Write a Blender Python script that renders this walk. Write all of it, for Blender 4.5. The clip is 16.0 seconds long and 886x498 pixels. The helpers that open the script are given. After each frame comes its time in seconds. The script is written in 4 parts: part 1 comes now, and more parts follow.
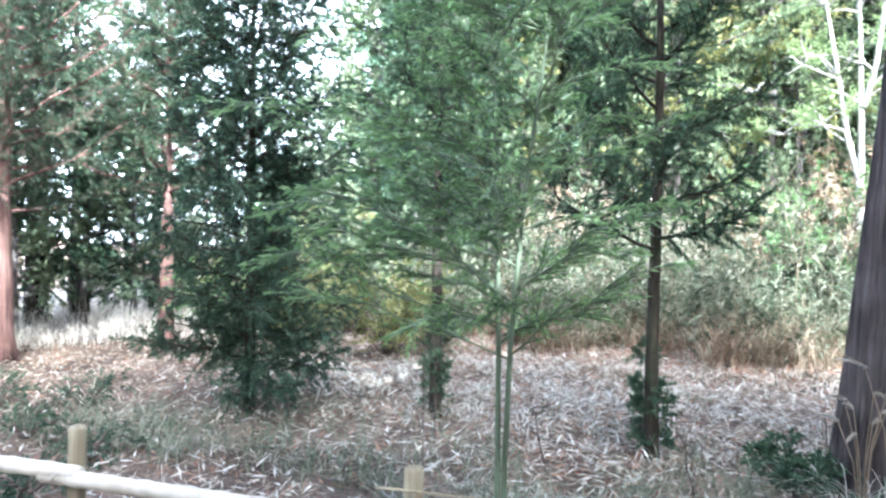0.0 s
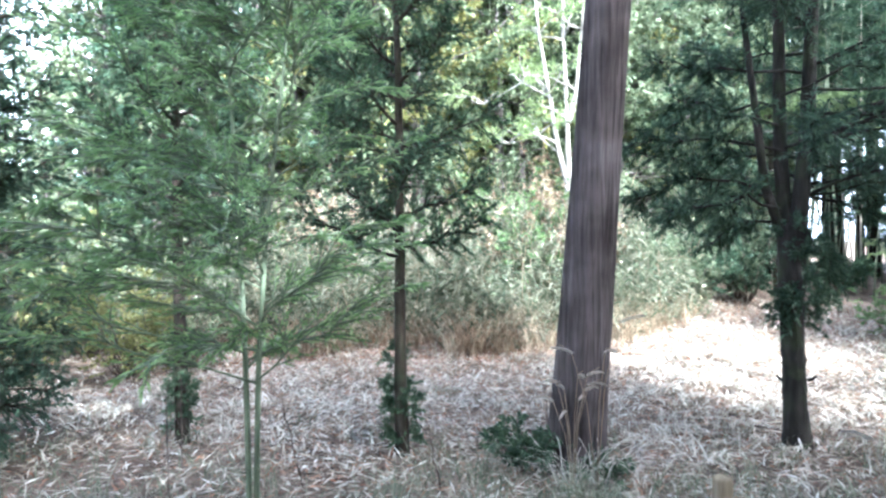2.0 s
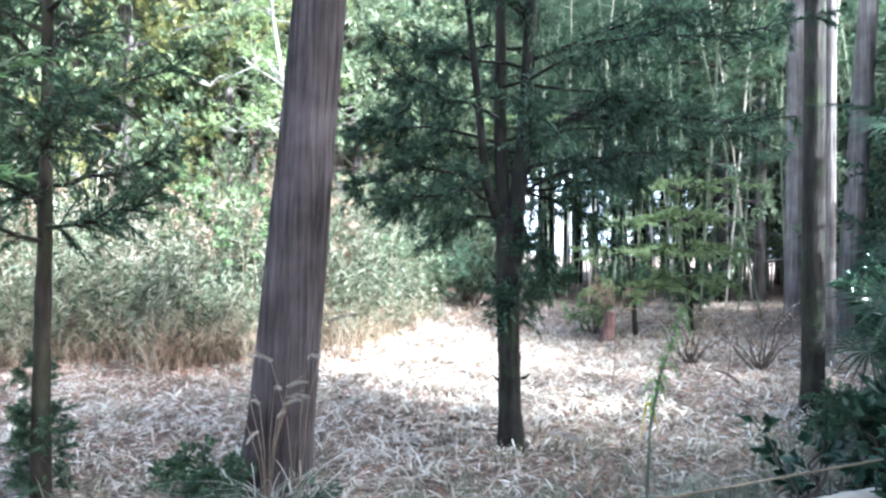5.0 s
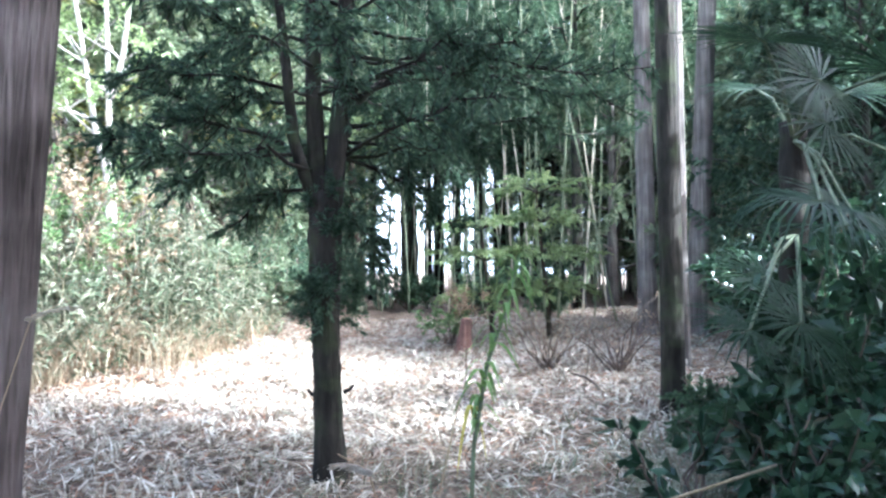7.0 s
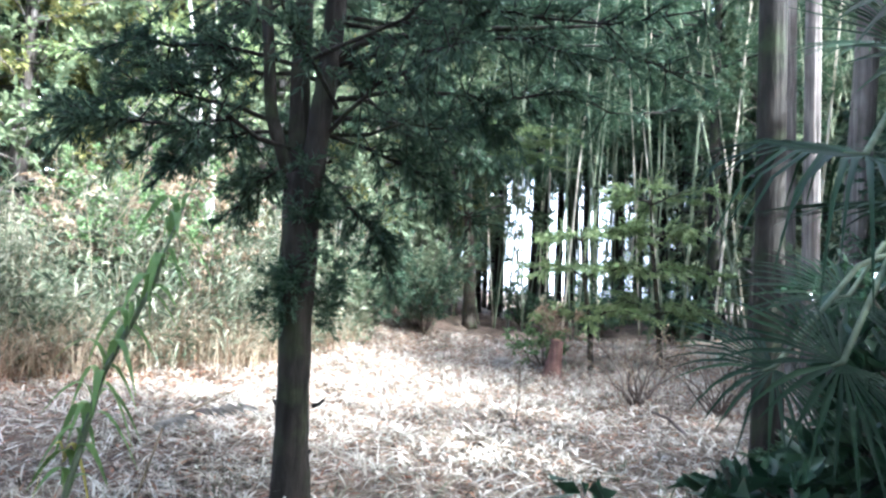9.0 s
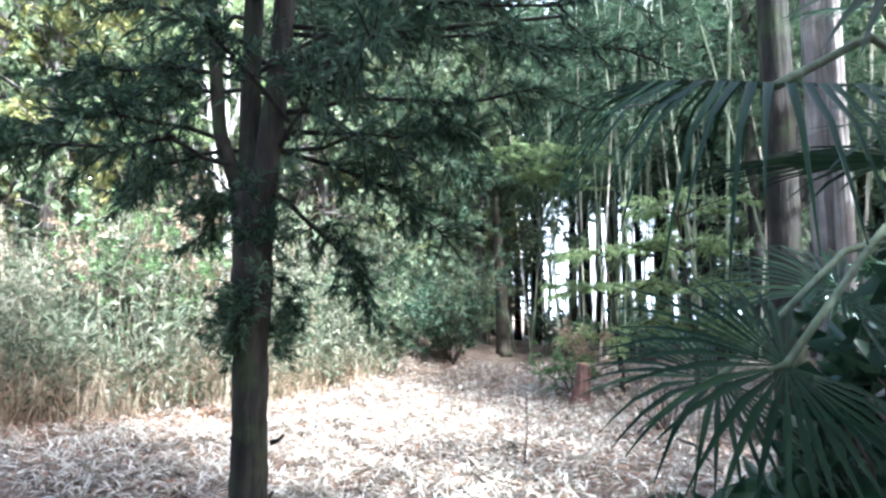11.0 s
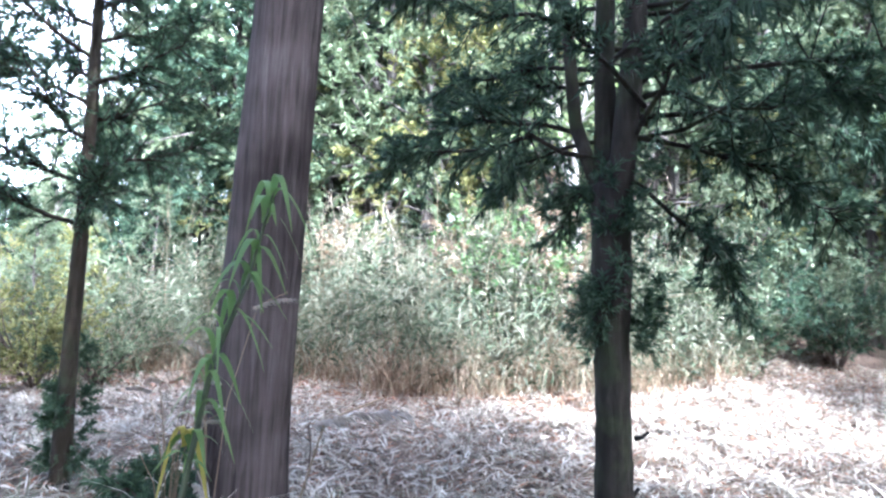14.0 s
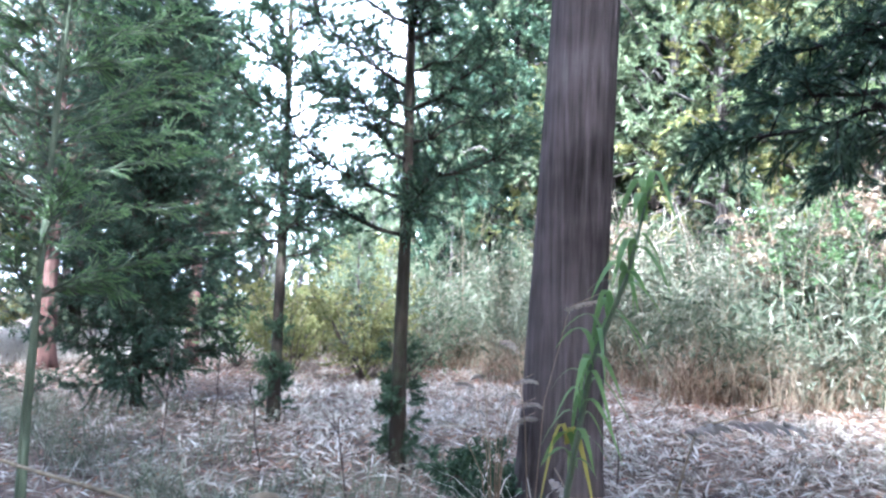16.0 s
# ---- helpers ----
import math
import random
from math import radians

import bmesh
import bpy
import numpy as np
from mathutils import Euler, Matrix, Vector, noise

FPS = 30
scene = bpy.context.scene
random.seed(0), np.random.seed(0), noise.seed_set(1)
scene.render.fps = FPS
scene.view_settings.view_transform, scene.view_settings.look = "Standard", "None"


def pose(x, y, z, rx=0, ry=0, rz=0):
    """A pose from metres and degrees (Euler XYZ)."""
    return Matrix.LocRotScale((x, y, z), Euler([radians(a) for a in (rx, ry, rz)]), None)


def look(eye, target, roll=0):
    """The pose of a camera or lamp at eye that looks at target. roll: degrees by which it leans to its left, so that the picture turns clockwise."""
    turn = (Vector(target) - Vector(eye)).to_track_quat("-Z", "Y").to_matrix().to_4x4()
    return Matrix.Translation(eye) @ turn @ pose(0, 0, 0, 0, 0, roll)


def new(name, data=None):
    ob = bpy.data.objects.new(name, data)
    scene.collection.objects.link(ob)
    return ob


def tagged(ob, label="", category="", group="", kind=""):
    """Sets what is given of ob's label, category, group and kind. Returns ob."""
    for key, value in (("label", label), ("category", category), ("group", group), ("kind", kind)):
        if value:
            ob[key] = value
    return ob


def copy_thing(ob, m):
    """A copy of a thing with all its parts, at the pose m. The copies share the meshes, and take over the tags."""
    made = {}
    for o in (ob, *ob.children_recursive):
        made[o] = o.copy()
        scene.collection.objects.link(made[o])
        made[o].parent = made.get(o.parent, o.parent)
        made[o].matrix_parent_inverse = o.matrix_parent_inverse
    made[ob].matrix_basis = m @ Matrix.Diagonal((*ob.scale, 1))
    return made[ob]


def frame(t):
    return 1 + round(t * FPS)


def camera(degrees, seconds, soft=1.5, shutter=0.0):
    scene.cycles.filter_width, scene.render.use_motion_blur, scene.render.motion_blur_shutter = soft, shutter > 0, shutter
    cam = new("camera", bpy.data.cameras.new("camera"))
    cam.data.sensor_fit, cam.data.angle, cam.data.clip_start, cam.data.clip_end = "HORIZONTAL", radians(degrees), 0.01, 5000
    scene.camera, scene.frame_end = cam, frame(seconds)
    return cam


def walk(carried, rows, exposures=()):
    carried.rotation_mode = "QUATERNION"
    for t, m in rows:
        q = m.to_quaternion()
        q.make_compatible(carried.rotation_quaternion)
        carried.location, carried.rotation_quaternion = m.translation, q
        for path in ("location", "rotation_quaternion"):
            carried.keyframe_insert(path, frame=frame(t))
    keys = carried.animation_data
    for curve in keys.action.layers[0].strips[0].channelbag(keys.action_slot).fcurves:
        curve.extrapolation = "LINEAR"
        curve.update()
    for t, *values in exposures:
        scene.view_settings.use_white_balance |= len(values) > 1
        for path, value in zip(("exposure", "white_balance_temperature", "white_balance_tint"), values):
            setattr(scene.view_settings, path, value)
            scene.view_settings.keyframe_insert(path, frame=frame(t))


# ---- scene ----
cam = camera(68.9, 16.0, soft=2.5)
PATH = [
    (0, (-0.011, -0.834, 1.734), (-1.442, 0.563, 1.721), 0.78),
    (0.5, (0.014, -0.824, 1.72), (-1.293, 0.69, 1.725), 0.52),
    (1, (0.028, -0.821, 1.731), (-1.152, 0.794, 1.741), 0.59),
    (1.5, (0.041, -0.831, 1.776), (-0.965, 0.898, 1.772), -0.65),
    (2, (0.06, -0.84, 1.852), (-0.762, 0.982, 1.827), -1.1),
    (2.5, (0.086, -0.812, 1.928), (-0.469, 1.109, 1.873), -0.67),
    (3, (0.115, -0.76, 1.986), (0.002, 1.236, 1.927), 2.19),
    (5.3, (0.187, 0.157, 1.646), (0.131, 2.156, 1.67), -0.36),
    (5.5, (0.216, 0.266, 1.617), (0.204, 2.264, 1.681), -0.57),
    (6, (0.29, 0.535, 1.543), (0.481, 2.523, 1.662), -0.5),
    (6.5, (0.396, 0.8, 1.48), (0.739, 2.769, 1.562), -1.13),
    (7, (0.584, 1.06, 1.416), (0.908, 3.033, 1.477), -0.67),
    (7.5, (0.809, 1.292, 1.38), (1.021, 3.28, 1.345), -1.66),
    (8, (1.07, 1.488, 1.381), (1.118, 3.487, 1.367), -0.53),
    (8.5, (1.332, 1.649, 1.371), (1.39, 3.647, 1.427), -0.78),
    (9, (1.61, 1.782, 1.322), (1.463, 3.774, 1.435), 2.54),
    (9.5, (1.863, 1.869, 1.3), (1.65, 3.849, 1.486), 1.02),
    (12, (2.058, 2.241, 1.257), (1.597, 4.177, 1.461), 0.2),
    (12.5, (1.991, 2.228, 1.262), (1.292, 4.091, 1.459), 0.09),
    (13, (1.954, 2.221, 1.259), (0.834, 3.866, 1.461), 0.79),
    (13.5, (1.943, 2.207, 1.256), (0.68, 3.747, 1.443), 1.51),
    (14, (1.952, 2.195, 1.258), (0.707, 3.751, 1.43), 1.48),
    (14.5, (1.927, 2.175, 1.262), (0.602, 3.664, 1.427), 1.1),
    (15, (1.89, 2.136, 1.27), (0.365, 3.419, 1.438), 1.35),
    (15.5, (1.86, 2.105, 1.262), (0.17, 3.16, 1.438), 1.86),
    (16, (1.836, 2.086, 1.251), (0.061, 2.994, 1.41), 1.25),
]
walk(cam, [(t, look(eye, target, roll)) for t, eye, target, roll in PATH], exposures=[(0, 3.74, 4950, 5), (3, 3.66, 4900, 6), (7, 3.68, 4900, 7), (9.5, 3.42, 5000, 6), (12, 3.46, 4950, 8), (13, 3.54, 4880, 9), (14, 3.5, 4780, 12), (16, 3.46, 4720, 12)])

# ---- light ----
SUN_ELEV, SUN_AZ = radians(38), radians(118)   # azimuth clockwise from +y
world = bpy.data.worlds.new("world")
scene.world = world
world.use_nodes = True
wn = world.node_tree
sky = wn.nodes.new("ShaderNodeTexSky")
sky.sky_type, sky.sun_disc = "NISHITA", False
sky.sun_elevation, sky.sun_rotation = SUN_ELEV, SUN_AZ
sky.air_density, sky.dust_density, sky.ozone_density = 0.6, 9.0, 0.2   # pale hazy sky
wn.nodes["Background"].inputs["Strength"].default_value = 0.15
wn.links.new(sky.outputs[0], wn.nodes["Background"].inputs[0])
sun_data = bpy.data.lights.new("sun", "SUN")
sun_data.energy, sun_data.angle, sun_data.color = 2.4, radians(0.53), (1.0, 0.95, 0.86)
sun = new("sun", sun_data)
sun_dir = Vector((math.sin(SUN_AZ) * math.cos(SUN_ELEV), math.cos(SUN_AZ) * math.cos(SUN_ELEV), math.sin(SUN_ELEV)))
sun.matrix_world = look(sun_dir * 40, (0, 0, 0))

# ---- materials ----
rng = np.random.default_rng(7)


def material(name, rough=0.8):
    m = bpy.data.materials.new(name)
    m.use_nodes = True
    b = m.node_tree.nodes["Principled BSDF"]
    b.inputs["Roughness"].default_value = rough
    b.inputs["Specular IOR Level"].default_value = 0.2
    return m, m.node_tree, b


def ramp_node(nt, colours):
    r = nt.nodes.new("ShaderNodeValToRGB")
    els = r.color_ramp.elements
    while len(els) < len(colours):
        els.new(0.5)
    for n, (e, c) in enumerate(zip(els, colours)):
        e.position = n / (len(colours) - 1)
        e.color = (*c, 1)
    return r


def leaf_material(name, colours, translucent=0.3, rough=0.55, patch=0.6):
    """Leaves: a colour of its own for each leaf, with broad patches of tone over the plant."""
    m, nt, b = material(name, rough)
    geo = nt.nodes.new("ShaderNodeNewGeometry")
    tex = nt.nodes.new("ShaderNodeTexNoise")
    tex.inputs["Scale"].default_value = 1.3
    nt.links.new(geo.outputs["Position"], tex.inputs["Vector"])
    mixv = nt.nodes.new("ShaderNodeMath")
    mixv.operation = "MULTIPLY_ADD"
    nt.links.new(tex.outputs[0], mixv.inputs[0])
    mixv.inputs[1].default_value = patch
    sub = nt.nodes.new("ShaderNodeMath")
    sub.operation = "MULTIPLY"
    nt.links.new(geo.outputs["Random Per Island"], sub.inputs[0])
    sub.inputs[1].default_value = 1.0 - patch * 0.5
    nt.links.new(sub.outputs[0], mixv.inputs[2])
    shift = nt.nodes.new("ShaderNodeMath")
    shift.operation = "SUBTRACT"
    shift.inputs[1].default_value = patch * 0.25
    nt.links.new(mixv.outputs[0], shift.inputs[0])
    r = ramp_node(nt, colours)
    nt.links.new(shift.outputs[0], r.inputs[0])
    nt.links.new(r.outputs[0], b.inputs["Base Color"])
    tr = nt.nodes.new("ShaderNodeBsdfTranslucent")
    nt.links.new(r.outputs[0], tr.inputs[0])
    mx = nt.nodes.new("ShaderNodeMixShader")
    mx.inputs[0].default_value = translucent
    nt.links.new(b.outputs[0], mx.inputs[1])
    nt.links.new(tr.outputs[0], mx.inputs[2])
    nt.links.new(mx.outputs[0], nt.nodes["Material Output"].inputs[0])
    return m


def bark_material(name, colours, across=26.0, along=1.6, depth=0.6, moss=None):
    """Bark: fibres along the stem, broad stains, and relief."""
    m, nt, b = material(name, 0.9)
    co = nt.nodes.new("ShaderNodeTexCoord")
    mp = nt.nodes.new("ShaderNodeMapping")
    mp.inputs["Scale"].default_value = (across, across, along)
    nt.links.new(co.outputs["Object"], mp.inputs[0])
    fine = nt.nodes.new("ShaderNodeTexNoise")
    fine.inputs["Scale"].default_value, fine.inputs["Detail"].default_value = 1.0, 6
    fine.inputs["Distortion"].default_value = 0.4
    nt.links.new(mp.outputs[0], fine.inputs["Vector"])
    broad = nt.nodes.new("ShaderNodeTexNoise")
    broad.inputs["Scale"].default_value, broad.inputs["Detail"].default_value = 2.2, 3
    nt.links.new(co.outputs["Object"], broad.inputs["Vector"])
    mixv = nt.nodes.new("ShaderNodeMath")
    mixv.operation = "MULTIPLY_ADD"
    mixv.inputs[1].default_value = 0.55
    nt.links.new(broad.outputs[0], mixv.inputs[0])
    half = nt.nodes.new("ShaderNodeMath")
    half.operation = "MULTIPLY"
    half.inputs[1].default_value = 0.5
    nt.links.new(fine.outputs[0], half.inputs[0])
    nt.links.new(half.outputs[0], mixv.inputs[2])
    spread = nt.nodes.new("ShaderNodeMapRange")
    spread.inputs[1].default_value, spread.inputs[2].default_value = 0.36, 0.72
    nt.links.new(mixv.outputs[0], spread.inputs[0])
    r = ramp_node(nt, colours)
    nt.links.new(spread.outputs[0], r.inputs[0])
    last = r.outputs[0]
    if moss:
        ms = nt.nodes.new("ShaderNodeTexNoise")
        ms.inputs["Scale"].default_value, ms.inputs["Detail"].default_value = 5, 5
        nt.links.new(co.outputs["Object"], ms.inputs["Vector"])
        cut = nt.nodes.new("ShaderNodeMapRange")
        cut.inputs[1].default_value, cut.inputs[2].default_value = 0.5, 0.7
        nt.links.new(ms.outputs[0], cut.inputs[0])
        mix = nt.nodes.new("ShaderNodeMix")
        mix.data_type = "RGBA"
        nt.links.new(cut.outputs[0], mix.inputs[0])
        nt.links.new(last, mix.inputs[6])
        mix.inputs[7].default_value = (*moss, 1)
        last = mix.outputs[2]
    nt.links.new(last, b.inputs["Base Color"])
    bump = nt.nodes.new("ShaderNodeBump")
    bump.inputs["Strength"].default_value, bump.inputs["Distance"].default_value = depth, 0.02
    nt.links.new(fine.outputs[0], bump.inputs["Height"])
    nt.links.new(bump.outputs[0], b.inputs["Normal"])
    return m


def soil_material():
    m, nt, b = material("soil", 0.95)
    co = nt.nodes.new("ShaderNodeNewGeometry")
    a = nt.nodes.new("ShaderNodeTexNoise")
    a.inputs["Scale"].default_value, a.inputs["Detail"].default_value = 0.9, 6
    c = nt.nodes.new("ShaderNodeTexNoise")
    c.inputs["Scale"].default_value, c.inputs["Detail"].default_value = 28, 8
    for n in (a, c):
        nt.links.new(co.outputs["Position"], n.inputs["Vector"])
    s = nt.nodes.new("ShaderNodeMath")
    s.operation = "ADD"
    nt.links.new(a.outputs[0], s.inputs[0])
    nt.links.new(c.outputs[0], s.inputs[1])
    mr = nt.nodes.new("ShaderNodeMapRange")
    mr.inputs[1].default_value, mr.inputs[2].default_value = 0.7, 1.35
    nt.links.new(s.outputs[0], mr.inputs[0])
    r = ramp_node(nt, [(0.035, 0.026, 0.018), (0.09, 0.065, 0.045), (0.17, 0.125, 0.09), (0.25, 0.195, 0.145)])
    nt.links.new(mr.outputs[0], r.inputs[0])
    nt.links.new(r.outputs[0], b.inputs["Base Color"])
    bump = nt.nodes.new("ShaderNodeBump")
    bump.inputs["Strength"].default_value, bump.inputs["Distance"].default_value = 0.8, 0.04
    nt.links.new(c.outputs[0], bump.inputs["Height"])
    nt.links.new(bump.outputs[0], b.inputs["Normal"])
    return m


def matt(m, level):
    m.node_tree.nodes["Principled BSDF"].inputs["Specular IOR Level"].default_value = level


SOIL = soil_material()
CEDAR_BARK = bark_material("cedar_bark", [(0.022, 0.017, 0.015), (0.066, 0.053, 0.048), (0.12, 0.1, 0.093), (0.19, 0.162, 0.152)], 34, 1.1, 1.0)
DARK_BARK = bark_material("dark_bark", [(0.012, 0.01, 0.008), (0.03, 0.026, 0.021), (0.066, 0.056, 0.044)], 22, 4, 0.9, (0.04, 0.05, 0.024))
POLE_BARK = bark_material("pole_bark", [(0.018, 0.014, 0.01), (0.05, 0.04, 0.028), (0.1, 0.08, 0.055)], 24, 5, 0.8, (0.05, 0.062, 0.03))
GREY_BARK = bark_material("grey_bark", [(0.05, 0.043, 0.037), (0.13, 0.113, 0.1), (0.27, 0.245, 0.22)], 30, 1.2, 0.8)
RED_BARK = bark_material("red_bark", [(0.05, 0.03, 0.025), (0.13, 0.075, 0.06), (0.22, 0.14, 0.11)], 28, 2, 0.8)
WHITE_BARK = bark_material("white_bark", [(0.2, 0.18, 0.155), (0.34, 0.315, 0.275), (0.5, 0.47, 0.42)], 12, 4, 0.3)
SAP_BARK = bark_material("sapling_bark", [(0.07, 0.085, 0.05), (0.14, 0.165, 0.1), (0.22, 0.25, 0.17)], 18, 6, 0.3)
CULM = bark_material("bamboo_culm", [(0.09, 0.11, 0.06), (0.19, 0.21, 0.13), (0.32, 0.33, 0.23)], 6, 2, 0.1)
DRY_CULM = bark_material("dry_bamboo", [(0.4, 0.34, 0.24), (0.56, 0.49, 0.37), (0.68, 0.62, 0.5)], 9, 2, 0.2)
POST_WOOD = bark_material("post_wood", [(0.13, 0.1, 0.06), (0.26, 0.21, 0.13), (0.38, 0.32, 0.21)], 30, 3, 0.5)
CUT_WOOD = bark_material("cut_wood", [(0.2, 0.12, 0.07), (0.34, 0.22, 0.14), (0.46, 0.33, 0.22)], 20, 20, 0.3)
TWIG = bark_material("twig", [(0.05, 0.04, 0.03), (0.13, 0.1, 0.08), (0.22, 0.18, 0.14)], 20, 8, 0.3)
DARK_LEAF = leaf_material("dark_leaf", [(0.024, 0.045, 0.03), (0.046, 0.08, 0.048), (0.08, 0.125, 0.07), (0.13, 0.175, 0.1)], 0.38)
NEEDLE = leaf_material("needle", [(0.03, 0.055, 0.034), (0.055, 0.095, 0.052), (0.09, 0.14, 0.07), (0.13, 0.18, 0.1)], 0.35)
PALE_LEAF = leaf_material("pale_leaf", [(0.07, 0.12, 0.045), (0.13, 0.21, 0.08), (0.2, 0.29, 0.12), (0.27, 0.35, 0.17)], 0.45)
SAPLING_LEAF = leaf_material("sapling_leaf", [(0.1, 0.17, 0.06), (0.17, 0.27, 0.1), (0.25, 0.36, 0.15), (0.34, 0.44, 0.22)], 0.55)
LIME_LEAF = leaf_material("lime_leaf", [(0.12, 0.18, 0.07), (0.21, 0.28, 0.11), (0.3, 0.37, 0.17), (0.38, 0.44, 0.24)], 0.48)
BANK_LEAF = leaf_material("bank_leaf", [(0.05, 0.075, 0.04), (0.11, 0.145, 0.075), (0.18, 0.215, 0.115), (0.27, 0.29, 0.17)], 0.4, patch=0.9)
HILL_LEAF = leaf_material("hill_leaf", [(0.055, 0.08, 0.045), (0.12, 0.155, 0.085), (0.2, 0.235, 0.14), (0.3, 0.32, 0.2)], 0.35, patch=0.9)
YELLOW_LEAF = leaf_material("yellow_leaf", [(0.1, 0.115, 0.035), (0.19, 0.2, 0.065), (0.28, 0.27, 0.1), (0.36, 0.34, 0.16)], 0.4)
SASA_LEAF = leaf_material("sasa_leaf", [(0.055, 0.075, 0.042), (0.125, 0.148, 0.088), (0.22, 0.228, 0.15), (0.38, 0.36, 0.27)], 0.3, 0.4, 0.45)
DRY_GRASS = leaf_material("dry_grass", [(0.11, 0.072, 0.045), (0.23, 0.162, 0.105), (0.38, 0.3, 0.2), (0.5, 0.44, 0.32)], 0.3)
LITTER = leaf_material("litter", [(0.085, 0.064, 0.044), (0.23, 0.185, 0.134), (0.39, 0.34, 0.265), (0.51, 0.468, 0.385), (0.63, 0.61, 0.54)], 0.12, 0.5, 0.45)
RED_LITTER = leaf_material("red_litter", [(0.12, 0.05, 0.03), (0.24, 0.11, 0.06), (0.36, 0.2, 0.12), (0.46, 0.32, 0.22)], 0.15)
PALM_LEAF = leaf_material("palm_leaf", [(0.01, 0.024, 0.012), (0.024, 0.05, 0.023), (0.046, 0.084, 0.036)], 0.25, 0.5)
SHRUB_LEAF = leaf_material("shrub_leaf", [(0.014, 0.035, 0.02), (0.035, 0.075, 0.035), (0.07, 0.12, 0.06)], 0.2, 0.3)
REED_LEAF = leaf_material("reed_leaf", [(0.08, 0.16, 0.04), (0.14, 0.25, 0.07), (0.2, 0.3, 0.1), (0.36, 0.34, 0.1)], 0.45, 0.4, 0.2)
matt(PALM_LEAF, 0.1)
matt(SHRUB_LEAF, 0.4)
YELLOW_BLADE = leaf_material("yellow_blade", [(0.3, 0.3, 0.06), (0.48, 0.42, 0.08), (0.6, 0.5, 0.14)], 0.4, 0.4)
PLUME = leaf_material("plume", [(0.5, 0.44, 0.35), (0.64, 0.58, 0.49), (0.74, 0.7, 0.62)], 0.4)


# ---- mesh tools ----
def mesh_object(name, verts, faces, mat, parent=None, label="", smooth=False):
    """verts (n, 3); faces: list of index arrays, each (m, k)."""
    me = bpy.data.meshes.new(name)
    verts = np.asarray(verts, np.float32)
    sizes = np.concatenate([np.full(len(f), f.shape[1]) for f in faces])
    loops = np.concatenate([f.ravel() for f in faces])
    me.vertices.add(len(verts))
    me.vertices.foreach_set("co", verts.ravel())
    me.loops.add(len(loops))
    me.loops.foreach_set("vertex_index", loops.astype(np.int32))
    me.polygons.add(len(sizes))
    me.polygons.foreach_set("loop_start", np.r_[0, np.cumsum(sizes)[:-1]].astype(np.int32))
    me.polygons.foreach_set("loop_total", sizes.astype(np.int32))
    if smooth:
        me.polygons.foreach_set("use_smooth", np.ones(len(sizes), bool))
    me.update(calc_edges=True)
    me.materials.append(mat)
    ob = new(name, me)
    if parent:
        ob.parent = parent
    if label:
        ob["label"] = label
    return ob


